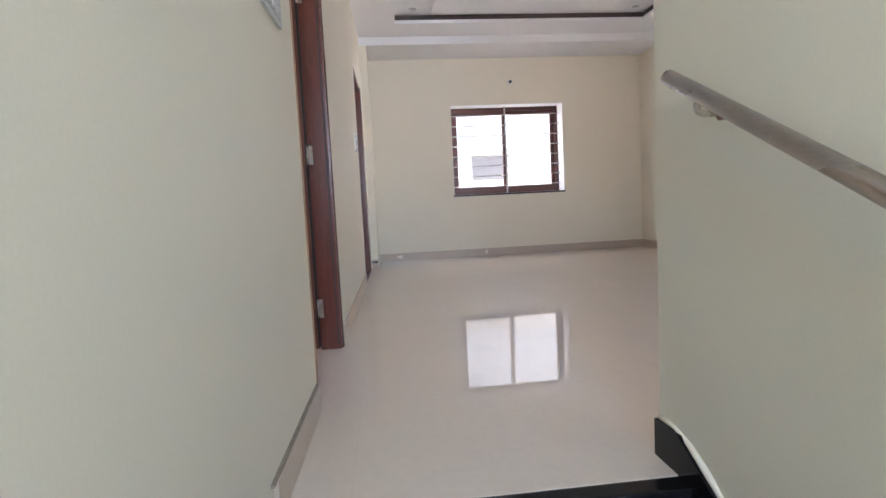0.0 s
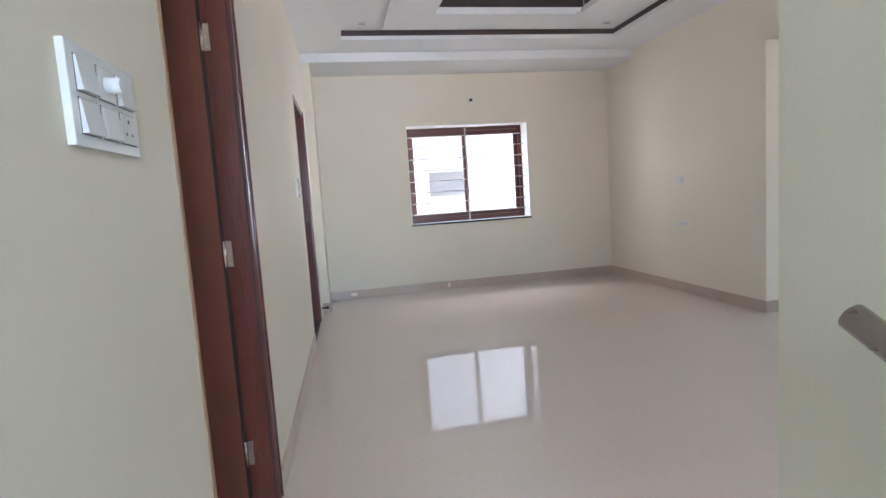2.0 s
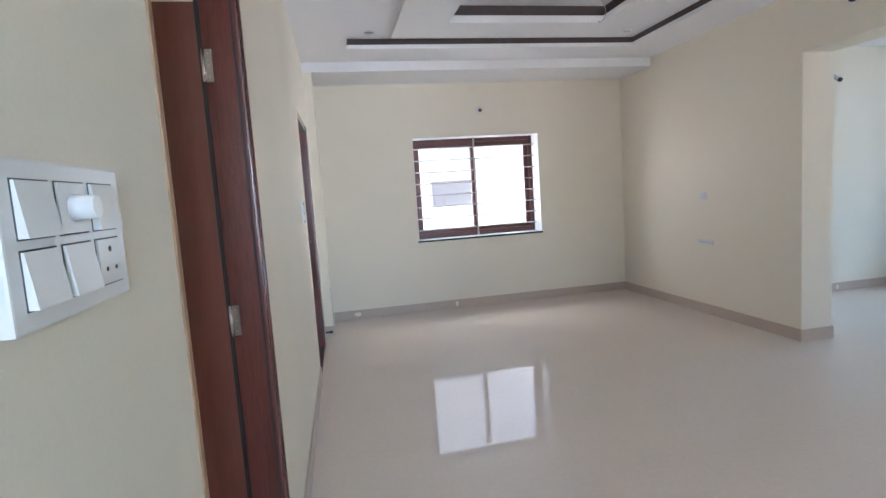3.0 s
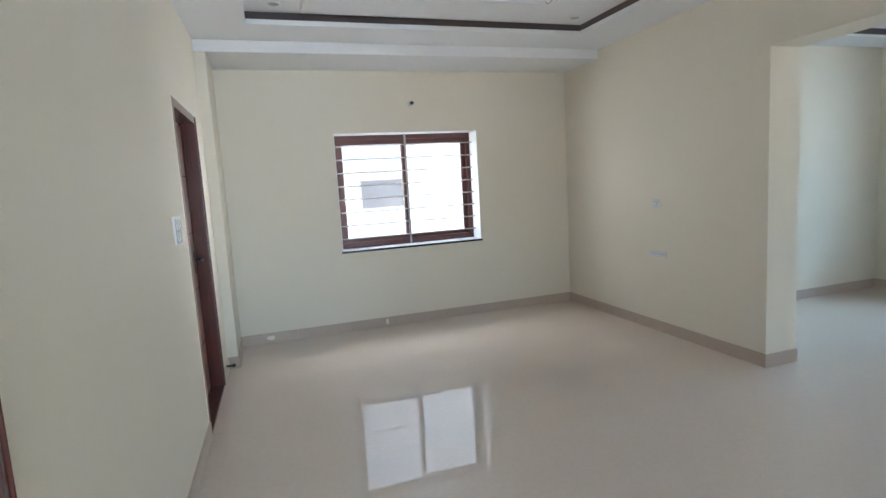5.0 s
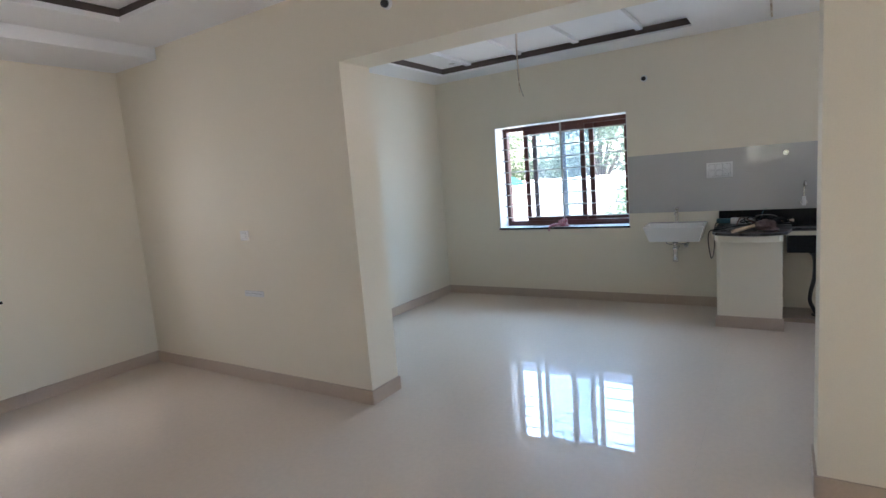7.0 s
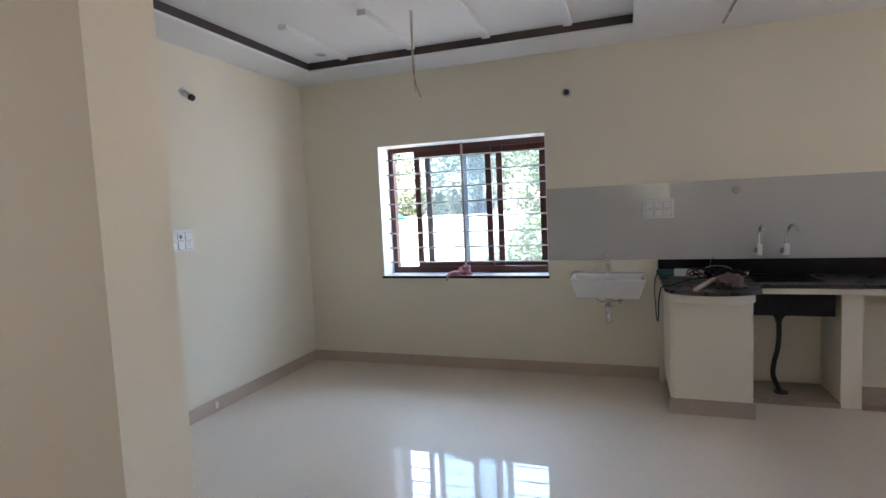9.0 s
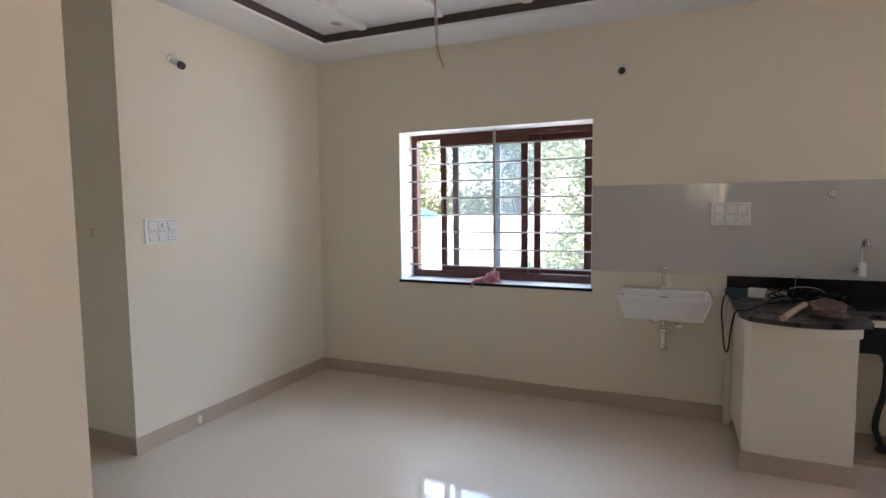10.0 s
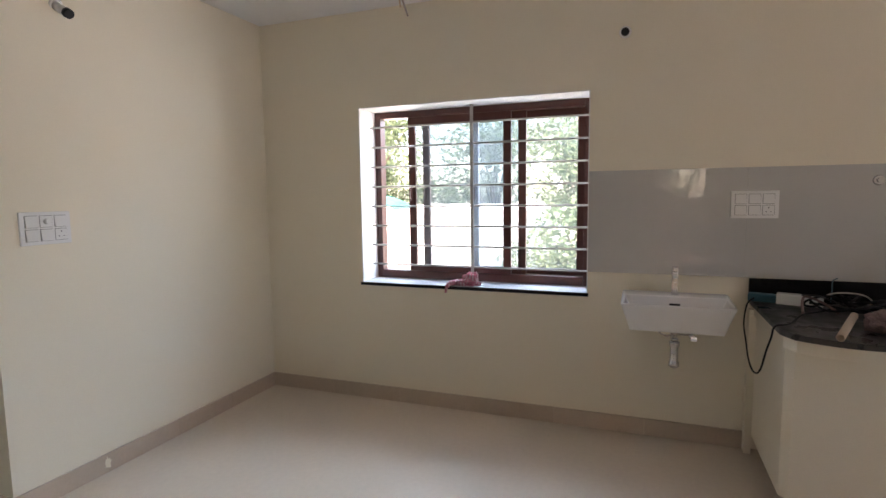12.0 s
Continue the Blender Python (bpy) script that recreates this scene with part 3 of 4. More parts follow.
# ---- windows ----
def window(name, label, m, width, z0, z1, depth, sashes):
    """Local x runs along the wall seen from inside, y outwards, z up. sashes: (x0, x1, track)."""
    win = thing(name, label, "window", m, kind="structure")
    h = z1 - z0
    # white reveal lining
    part("reveal", boxes((-0.001, 0.006, 0.001, depth, 0.007, h - 0.006), (width - 0.006, width + 0.001, 0.001, depth, 0.007, h - 0.006), (-0.001, width + 0.001, 0.001, depth, h - 0.006, h + 0.001)), M_WHITE, win)
    part("window_sill", bevelled(boxes((0.0, width, 0.002, depth + 0.07, -0.008, 0.006)), 0.002), M_SILL, win)
    part("sill_edge", boxes((-0.01, width + 0.005, -0.010, 0.0015, -0.016, 0.004)), M_GRANITE, win, "black granite sill edge")
    f = 0.045
    fy = depth
    x0, x1 = 0.006, width - 0.006
    b0, b1 = 0.007, h - 0.006
    for nm, a in (("window_frame", (x0, x0 + f)), ("window_frame", (x1 - f, x1))):
        part(nm, bevelled(boxes((a[0], a[1], fy, fy + 0.075, b0, b1)), 0.004), M_PVC, win)
    part("window_frame", bevelled(boxes((x0 + f, x1 - f, fy, fy + 0.075, b1 - f, b1)), 0.004), M_PVC, win)
    part("window_frame", bevelled(boxes((x0 + f, x1 - f, fy, fy + 0.075, b0, b0 + f + 0.012)), 0.004), M_PVC, win)
    s = 0.052
    for sx0, sx1, track in sashes:
        y = fy + 0.006 + 0.032 * track
        sash = part("sash", boxes((sx1 - s, sx1, y, y + 0.026, b0 + f + 0.0125, b1 - f),
                                  (sx0 + s, sx1 - s, y, y + 0.026, b1 - f - s, b1 - f), (sx0 + s, sx1 - s, y, y + 0.026, b0 + f + 0.0125, b0 + f + s)), M_PVC, win)
        part("stile", boxes((sx0, sx0 + s - 0.0005, y, y + 0.026, b0 + f + 0.0125, b1 - f)), M_PALE if track == 2 else M_PVC, sash)
        pane = part("pane", boxes((sx0 + s - 0.004, sx1 - s + 0.004, y + 0.011, y + 0.015, b0 + f + s - 0.004, b1 - f - s + 0.004)), M_GLASS, sash)
        pane.visible_shadow = False
        part("latch", bevelled(boxes((sx0 + 0.014, sx0 + 0.032, y - 0.012, y, h * 0.47, h * 0.47 + 0.10)), 0.003, 1), M_PVC, sash)
    # safety grill in front of the frame
    grill = thing("window_grill", "cream painted steel window grill of thin bars", "window grill", m, group="window grills")
    gy = depth - 0.07
    n = 8
    for k in range(n):
        z = 0.115 + (h - 0.235) * k / (n - 1)
        part("bar", tube([(0.004, gy, z), (width - 0.004, gy, z)], 0.0065, 8), M_GRILL, grill)
    part("upright", bevelled(boxes((width * 0.497 - 0.011, width * 0.497 + 0.011, gy - 0.011, gy - 0.006, 0.007, h - 0.007)), 0.001, 1), M_GRILL, grill)
    return win


w1w = W1[1] - W1[0]
window("window_1", "brown sliding window with grill facing the neighbouring house", pose(W1[0], NORTH, W1[2]), w1w, W1[2], W1[3], 0.215,
       [(0.05, 0.795, 0), (0.745, w1w - 0.05, 1)])
w2w = W2[1] - W2[0]
window("window_2", "brown sliding window with grill facing trees", pose(EAST, W2[1], W2[2], 0, 0, -90), w2w, W2[2], W2[3], 0.225,
       [(0.265, 1.005, 0), (0.36, 1.10, 1), (0.71, 1.482, 2)])


w3 = thing("window_3", "bedroom window with slim grey bars facing trees", "window", pose(-3.56, 1.80, 1.30, 0, 0, 90), kind="structure")
for a, b, c, d in ((0, 1.30, 0, 0.05), (0, 1.30, 0.70, 0.75), (0, 0.05, 0.0505, 0.6995), (1.25, 1.30, 0.0505, 0.6995), (0.17, 0.21, 0.0505, 0.6995), (0.60, 0.65, 0.0505, 0.6995)):
    part("window_frame", bevelled(boxes((a, b, -0.03, 0.03, c, d)), 0.003, 1), M_PALE, w3)


# ---- switches, sockets and wall stubs ----
def switch_plate(label, m, w, h, cols, rows, socket=None, knob=None, group=""):
    """Local x across, z up, front to -y."""
    t = thing("switch_plate", label, "switch", m, group)
    part("plate", bevelled(boxes((0, w, -0.012, 0.0, 0, h)), 0.003), M_PLATE, t)
    cw, ch = (w - 0.03) / cols, (h - 0.026) / rows
    for i in range(cols):
        for j in range(rows):
            x0, z0 = 0.015 + i * cw + 0.006, 0.013 + j * ch + 0.0055
            x1, z1 = x0 + cw - 0.012, z0 + ch - 0.011
            part("seam", boxes((x0 - 0.0016, x1 + 0.0016, -0.0126, -0.0115, z0 - 0.0016, z1 + 0.0016)), M_SHADOWGAP, t)
            if socket == (i, j):
                part("socket", boxes((x0, x1, -0.0145, -0.0122, z0, z1)), M_PLATE, t)
                cx, cz = (x0 + x1) / 2, (z0 + z1) / 2
                for ox, oz, s in ((0, ch * 0.22, 0.0034), (-cw * 0.17, -ch * 0.14, 0.0026), (cw * 0.17, -ch * 0.14, 0.0026)):
                    part("socket_hole", tube([(cx + ox, -0.0150, cz + oz), (cx + ox, -0.0142, cz + oz)], s, 10), M_BLACKP, t)
            elif knob == (i, j):
                part("dimmer_base", boxes((x0, x1, -0.0145, -0.0122, z0, z1)), M_PLATE, t)
                cx, cz = (x0 + x1) / 2, (z0 + z1) / 2
                part("knob", tube([(cx, -0.0145, cz), (cx, -0.036, cz)], [0.0135, 0.011], 16), M_PLATE, t)
            else:
                bm = boxes((x0, x1, -0.016, -0.0122, z0, z1))
                for v in bm.verts:
                    if v.co.y < -0.014:
                        v.co.y -= 0.005 if v.co.z < (z0 + z1) / 2 else -0.001
                part("rocker", bm, M_PLATE, t)
    return t


# on the west wall: front faces local +x of the wall
face_w = pose(0, 0, 0, 0, 0, 90)
switch_plate("large white switch plate with dimmer and socket beside the door", WEST @ pose(0.0, 0.130, 1.291) @ face_w, 0.232, 0.145, 3, 2, (2, 0), (1, 1))
switch_plate("white switch plate beside the closed door", WEST @ pose(0.0, 3.40, 1.238) @ face_w, 0.17, 0.145, 3, 2, (2, 0))
# on the dining room's north wall
switch_plate("white switch plate with socket on the cream wall", pose(5.100, DN, 1.224), 0.226, 0.152, 3, 2, (2, 0), (1, 1))
# on the kitchen wall
face_e = pose(0, 0, 0, 0, 0, -90)
switch_plate("white switch plate with socket on grey tiles", pose(EAST - 0.008, 2.744, 1.288) @ face_e, 0.226, 0.147, 3, 2, (2, 0))
# on the divider wall, hall side
switch_plate("small white television socket plate", pose(HX0, 5.655, 1.142) @ face_e, 0.09, 0.075, 1, 1)
switch_plate("flush empty cream socket plate low on the wall", pose(HX0, 5.69, 0.70) @ face_e, 0.215, 0.045, 3, 1)
t5 = thing("switch_plate", "single small bell switch near the bathroom doorway", "switch", pose(PX, 6.12, 1.265, 0, 0, -90))
part("plate", bevelled(boxes((0, 0.05, -0.006, 0, 0, 0.065)), 0.002), M_WALL, t5)
part("seam", boxes((0.008, 0.042, -0.0072, -0.0055, 0.010, 0.055)), M_SHADOWGAP, t5)
part("rocker", boxes((0.010, 0.040, -0.009, -0.0065, 0.012, 0.053)), M_WALL, t5)


def lamp_stub(m, r=0.02, long=0.05):
    """A conduit stub with a black lamp holder; sticks out along local -y."""
    t = thing("lamp_holder", "black lamp holder on a white wall stub", "lamp holder", m, group="wall lamp points")
    part("rose", tube([(0, 0, 0), (0, -0.008, 0)], [0.034, 0.028], 18), M_WHITE, t)
    part("stub", tube([(0, -0.006, 0), (0, -long, -0.004)], r, 16), M_WHITE, t)
    part("holder", tube([(0, -long + 0.002, -0.004), (0, -long - 0.02, -0.006)], [r * 1.08, r * 1.0], 16), M_BLACKP, t)
    return t


lamp_stub(pose(1.769, NORTH, 2.318), 0.018, 0.04)
lamp_stub(pose(EAST, 3.303, 2.33, 0, 0, -90), 0.021, 0.022)
lamp_stub(pose(5.347, DN, 2.343, 27), 0.022, 0.085)
lamp_stub(pose(HX0, 4.06, 2.52, 0, 0, -90), 0.021, 0.022)

wire = thing("hanging_wire", "thin twisted electric wire hanging from the ceiling", "wire", pose(5.653, 4.164, UD))
part("lead", tube(smooth_path([(0.0, 0.01, 0.0), (0.005, 0.012, -0.2), (0.0, 0.008, -0.36), (0.008, -0.004, -0.47), (0.0, -0.035, -0.56)], 8), 0.004, 8), M_STEEL, wire)
part("lead", tube(smooth_path([(0.008, 0.0, 0.0), (0.0, 0.004, -0.2), (0.008, 0.0, -0.36), (0.0, 0.004, -0.45), (0.004, 0.0, -0.52)], 8), 0.0035, 8), M_PIPE, wire)

strip = thing("ceiling_strip", "thin grey conduit strip under the white ceiling", "conduit", pose(5.8, 2.2, CEIL_D))
part("strip", bevelled(boxes((0, 0.82, -0.008, 0.008, -0.014, 0.0)), 0.002, 1), M_STEEL, strip)
hw = thing("hanging_wire", "loose white wire looping out of the ceiling recess", "wire", pose(2.36, 5.25, U1 + 0.10))
part("lead", tube(smooth_path([(0, 0, 0), (0.03, 0.01, -0.05), (0.05, 0.02, -0.10), (0.035, 0.025, -0.15), (0.0, 0.03, -0.18), (-0.02, 0.03, -0.17)], 6), 0.004, 8), M_GRILL, hw)

for (x, y, z) in ((0.43, 5.80, U1), (0.43, 3.0, U1), (2.92, 5.80, U1), (2.92, 3.0, U1), (6.23, 5.20, UD)):
    sp = thing("ceiling_spot", "round unlit white ceiling downlight ring", "downlight", pose(x, y, z), group="ceiling downlights")
    bmr = bmesh.new()
    tube([(0.045 * math.cos(a), 0.045 * math.sin(a), -0.002) for a in (2 * math.pi * i / 24 for i in range(25))], 0.006, 6, bmr, False)
    part("ring", bmr, M_WHITE, sp)
    part("cover", tube([(0, 0, 0.0), (0, 0, -0.003)], 0.041, 24), M_GRILL, sp)

# ---- kitchen ----
def arc(cx, cy, rx, ry, a0, a1, n):
    return [(cx + rx * math.cos(radians(a0 + (a1 - a0) * i / n)), cy + ry * math.sin(radians(a0 + (a1 - a0) * i / n))) for i in range(n + 1)]


K_END = -0.70
CT = 0.85
top_outline = [(EAST - 0.002, 2.635), (6.10, 2.635), (6.015, 2.60)] + [(5.93 + 0.085 * (2 * u - 1) ** 2, 2.60 - u * 0.50) for u in (0.05 + 0.05 * i for i in range(19))] + [(6.03, 2.08), (6.245, 2.05), (6.26, 2.00), (6.26, K_END), (EAST - 0.002, K_END)]
counter = thing("kitchen_counter", "cream masonry kitchen counter with open bays", "counter", kind="")
part("pier", bevelled(prism([(EAST - 0.003, 2.605), (6.13, 2.605), (6.10, 2.575), (6.10, 2.115), (EAST - 0.003, 2.115)], 0.10, 0.769), 0.004), M_WALL, counter)
part("pier", bevelled(boxes((6.415, EAST - 0.003, 1.425, 1.545, 0.0, 0.785)), 0.006), M_WALL, counter)
part("pier", bevelled(boxes((6.415, EAST - 0.003, 0.35, 0.47, 0.0, 0.785)), 0.006), M_WALL, counter)
part("pier_skirting", boxes((6.088, 6.0995, 2.105, 2.617, 0.0, 0.105)), M_SKIRT, counter)
end_outline = [(EAST - 0.004, 2.618), (6.11, 2.618), (6.035, 2.585)] + [(5.955 + 0.08 * (2 * u - 1) ** 2, 2.585 - u * 0.47) for u in (0.05 + 0.05 * i for i in range(19))] + [(6.06, 2.112), (EAST - 0.004, 2.112)]
part("deck_end", prism(end_outline, 0.770, CT - 0.0255), M_WALL, counter)
part("deck", boxes((6.285, EAST - 0.004, K_END, 2.111, 0.785, CT - 0.0255)), M_WALL, counter)
part("plinth", boxes((6.40, EAST - 0.003, 1.546, 2.114, 0.0, 0.035), (6.40, EAST - 0.003, 0.471, 1.424, 0.0, 0.035)), M_SLAB, counter)
part("step_in_wall", boxes((6.73, EAST - 0.001, 2.606, 2.64, 0.0, 0.80)), M_WALL, counter)

worktop = part("worktop", bevelled(prism(top_outline, CT - 0.025, CT), 0.004), M_DUSTY)
tagged(worktop, "dusty black granite kitchen worktop with a rounded end", "worktop")
bs = part("backsplash_upstand", bevelled(boxes((EAST - 0.022, EAST - 0.003, K_END, 2.64, CT + 0.0005, 0.965)), 0.002, 1), M_GRANITE)
tagged(bs, "black granite upstand along the worktop", "upstand")

sink = thing("kitchen_sink", "black granite sink bowl hung under the worktop", "sink", pose(6.58, 1.85, 0))
part("bowl", bevelled(boxes((-0.16, 0.19, -0.275, 0.235, 0.612, 0.7845)), 0.008), M_GRANITE, sink)
part("rim", boxes((-0.20, 0.17, -0.20, 0.20, CT + 0.0005, CT + 0.004)), M_GRANITE, sink)
part("waste_cup", tube([(-0.07, 0.03, 0.613), (-0.07, 0.03, 0.602), (-0.07, 0.03, 0.575), (-0.07, 0.03, 0.55)], [0.048, 0.045, 0.024, 0.020], 14), M_BLACKP, sink)
part("waste_pipe", tube(smooth_path([(-0.07, 0.03, 0.57), (-0.07, 0.028, 0.46), (-0.065, 0.035, 0.36), (-0.06, 0.055, 0.26), (-0.055, 0.06, 0.17), (-0.04, 0.03, 0.09), (-0.027, 0.005, 0.036)], 8), 0.0165, 12), M_BLACKP, sink)
part("floor_flange", tube([(-0.027, 0.005, 0.0355), (-0.027, 0.005, 0.046)], 0.045, 18), M_BLACKP, sink)


def wall_tap(m, swing):
    t = thing("tap", "chrome wall tap with a swan-neck spout", "tap", m, group="sink taps")
    part("rose", tube([(0, 0, 0), (0, -0.012, 0)], 0.026, 16), M_CHROME, t)
    part("body", tube([(0, -0.01, 0), (0, -0.075, 0)], 0.016, 14), M_CHROME, t)
    part("spout", tube(smooth_path([(0, -0.06, 0.01), (0, -0.06, 0.09), (0.15 * swing, -0.065, 0.15), (0.4 * swing, -0.085, 0.19), (0.8 * swing, -0.12, 0.185), (swing, -0.135, 0.155)], 6), 0.0095, 12), M_CHROME, t)
    part("handle", bevelled(boxes((-0.014, 0.014, -0.105, -0.07, -0.022, 0.06)), 0.005), M_PLATE, t, "white plastic tap handle")
    return t


wall_tap(pose(EAST - 0.008, 1.955, 1.02, 0, 0, -90), 0.012)
wall_tap(pose(EAST - 0.008, 1.785, 1.02, 0, 0, -90), 0.06)
cap = thing("pipe_cap", "round chrome plug cap on the wall tiles", "pipe cap", pose(EAST - 0.008, 2.093, 1.479, 0, 0, -90))
part("disc", tube([(0, 0, 0), (0, -0.012, 0)], [0.026, 0.022], 18), M_CHROME, cap)
part("plug", tube([(0, -0.011, 0), (0, -0.022, 0)], 0.011, 12), M_CHROME, cap)

# wash basin: front towards -x
basin = thing("wash_basin", "white ceramic wall-hung wash basin with tapered sides", "wash basin", pose(EAST, 3.012, 0.70))


def loft(rings):
    bm = bmesh.new()
    loops = [[bm.verts.new(p) for p in r] for r in rings]
    for a, b in zip(loops, loops[1:]):
        n = len(a)
        for k in range(n):
            bm.faces.new((a[k], a[(k + 1) % n], b[(k + 1) % n], b[k]))
    bm.faces.new(loops[0][::-1])
    bm.faces.new(loops[-1])
    return bm


def rect(x0, x1, y0, y1, z, zb=None):
    zb = z if zb is None else zb
    return [(x0, y0, z), (x1, y0, zb), (x1, y1, zb), (x0, y1, z)]


bowl = loft([rect(-0.30, -0.001, -0.228, 0.228, 0.0), rect(-0.316, -0.001, -0.246, 0.246, 0.06), rect(-0.337, -0.001, -0.267, 0.267, 0.125, 0.13), rect(-0.345, -0.001, -0.277, 0.277, 0.152, 0.168),
             rect(-0.327, -0.12, -0.258, 0.258, 0.153, 0.162), rect(-0.285, -0.135, -0.215, 0.215, 0.045, 0.045)])
bmesh.ops.bevel(bowl, geom=list(bowl.edges), offset=0.009, segments=3, profile=0.6, affect="EDGES")
for f in bowl.faces:
    f.smooth = True
part("bowl", bowl, M_CERAMIC, basin)
part("overflow", bevelled(boxes((-0.136, -0.124, -0.028, 0.028, 0.108, 0.124)), 0.005), M_BLACKP, basin)
tp = part("pillar_tap", bevelled(boxes((-0.085, -0.050, -0.017, 0.017, 0.160, 0.292)), 0.006), M_CHROME, basin)
part("spout", bevelled(boxes((-0.165, -0.07, -0.013, 0.013, 0.245, 0.272)), 0.005), M_CHROME, tp)
part("lever", bevelled(boxes((-0.105, -0.045, -0.015, 0.015, 0.294, 0.320)), 0.005), M_CHROME, tp)
wp = part("waste_pipe", tube([(-0.20, 0.0, 0.0), (-0.20, 0.0, -0.07)], 0.0135, 14), M_CHROME, basin)
part("nut", tube([(-0.20, 0, -0.012), (-0.20, 0, -0.03)], 0.023, 8), M_CHROME, wp)
part("tail_ring", tube([(-0.20, 0, -0.052), (-0.20, 0, -0.066)], 0.019, 16), M_CHROME, wp)
part("bottle_trap", tube([(-0.20, 0, -0.066), (-0.20, 0, -0.070), (-0.20, 0, -0.092), (-0.20, 0, -0.096), (-0.20, 0, -0.100), (-0.20, 0, -0.180), (-0.20, 0, -0.183), (-0.20, 0, -0.205), (-0.20, 0, -0.212)], [0.018, 0.027, 0.027, 0.024, 0.0215, 0.0215, 0.027, 0.027, 0.018], 20), M_CHROME, wp)
part("outlet", tube(smooth_path([(-0.20, 0, -0.082), (-0.15, 0, -0.085), (-0.08, 0, -0.09), (-0.001, 0, -0.09)], 5), 0.014, 12), M_CHROME, wp)
part("angle_valve", tube([(-0.002, -0.09, -0.05), (-0.15, -0.09, -0.05), (-0.152, -0.09, -0.051)], 0.014, 12), M_CHROME, basin)
part("valve_knob", bevelled(boxes((-0.19, -0.153, -0.112, -0.078, -0.066, -0.042)), 0.006), M_CHROME, basin)
part("hose", tube(smooth_path([(-0.20, 0.09, 0.0), (-0.22, 0.075, -0.022), (-0.22, 0.04, -0.036), (-0.21, 0.015, -0.03), (-0.18, -0.03, -0.034), (-0.15, -0.08, -0.04)], 6), 0.005, 8), M_STEEL, basin)

# loose things on the worktop
ext = thing("extension_box", "white extension socket with a teal plug end", "extension box", pose(6.70, 2.525, CT, 0, 0, -106))
part("body", bevelled(boxes((0.0, 0.20, -0.03, 0.03, 0.0, 0.055)), 0.006), M_PLATE, ext)
part("end_cap", bevelled(boxes((-0.13, -0.001, -0.026, 0.026, 0.002, 0.045)), 0.01), M_TEAL, ext)
cab = thing("power_cable", "black power cable hanging in a loop over the worktop edge", "cable")
part("cord", tube(smooth_path([(6.69, 2.63, 0.875), (6.68, 2.662, 0.84), (6.69, 2.672, 0.74), (6.63, 2.668, 0.65), (6.55, 2.668, 0.585), (6.44, 2.668, 0.56), (6.33, 2.668, 0.58), (6.25, 2.668, 0.63), (6.16, 2.67, 0.73), (6.10, 2.665, 0.81), (6.12, 2.648, 0.855), (6.18, 2.58, 0.857), (6.40, 2.48, 0.856), (6.50, 2.38, 0.857), (6.60, 2.30, 0.858)], 8), 0.0042, 8), M_CABLE, cab)
coil = thing("cable_coil", "tangled black cable coil lying on the worktop", "cable")
rng = random.Random(4)
for k in range(9):
    cx, cy = 6.57 + rng.uniform(-0.07, 0.07), 2.20 + rng.uniform(-0.09, 0.09)
    rx, ry, tilt, ph = rng.uniform(0.05, 0.10), rng.uniform(0.08, 0.15), rng.uniform(0.01, 0.035), rng.uniform(0, 6.28)
    turn = rng.uniform(4.5, 6.2)
    part("loop", tube([(cx + rx * (1 + 0.25 * math.sin(3 * a + k)) * math.cos(a + ph), cy + ry * (1 + 0.2 * math.cos(2 * a + ph)) * math.sin(a + ph), CT + 0.007 + 0.004 * k + tilt * 0.6 * (1 + math.sin(a * 2.5 + k))) for a in (turn * i / 34 for i in range(35))], 0.0055, 8), M_CABLE, coil)
part("adapter", bevelled(boxes((6.52, 6.60, 2.18, 2.25, CT + 0.001, CT + 0.045)), 0.008), M_BLACKP, coil)
part("white_lead", tube(smooth_path([(6.66, 2.36, CT + 0.03), (6.62, 2.31, CT + 0.075), (6.60, 2.24, CT + 0.085), (6.62, 2.17, CT + 0.07), (6.66, 2.11, CT + 0.02)], 7), 0.0035, 8), M_GRILL, coil)
part("grey_lead", tube(smooth_path([(6.44, 2.47, CT + 0.006), (6.52, 2.455, CT + 0.05), (6.56, 2.43, CT + 0.066), (6.52, 2.37, CT + 0.045), (6.47, 2.32, CT + 0.01)], 7), 0.006, 8), M_RAG, coil)
part("grey_lead", tube(smooth_path([(6.60, 2.44, CT + 0.066), (6.56, 2.38, CT + 0.07), (6.60, 2.33, CT + 0.05), (6.55, 2.27, CT + 0.03)], 7), 0.0045, 8), M_BLACKP, coil)
part("teal_strand", tube(smooth_path([(6.66, 2.30, CT + 0.02), (6.72, 2.28, CT + 0.07), (6.77, 2.265, CT + 0.115), (6.785, 2.24, CT + 0.13)], 7), 0.003, 6), M_TEAL, coil)
vh = thing("loose_pipe", "short beige plastic conduit pipe lying on granite", "pipe", pose(5.945, 2.466, CT + 0.0158, 0, 0, 0))


def hollow(length, r, t, axis):
    bm = bmesh.new()
    d = Vector(axis).normalized()
    s = d.cross(Vector((0, 0, 1))).normalized()
    u = s.cross(d)
    rings = []
    for off, rr in ((0, r), (length, r), (length, r - t), (0, r - t)):
        rings.append([bm.verts.new(d * off + (s * math.cos(a) + u * math.sin(a)) * rr) for a in (2 * math.pi * k / 18 for k in range(18))])
    for a, b in zip(rings, rings[1:] + rings[:1]):
        for k in range(18):
            bm.faces.new((a[k], a[(k + 1) % 18], b[(k + 1) % 18], b[k])).smooth = True
    return bm


part("tube", hollow(0.44, 0.0155, 0.003, (0.92, -0.38, 0.02)), M_PIPE, vh)

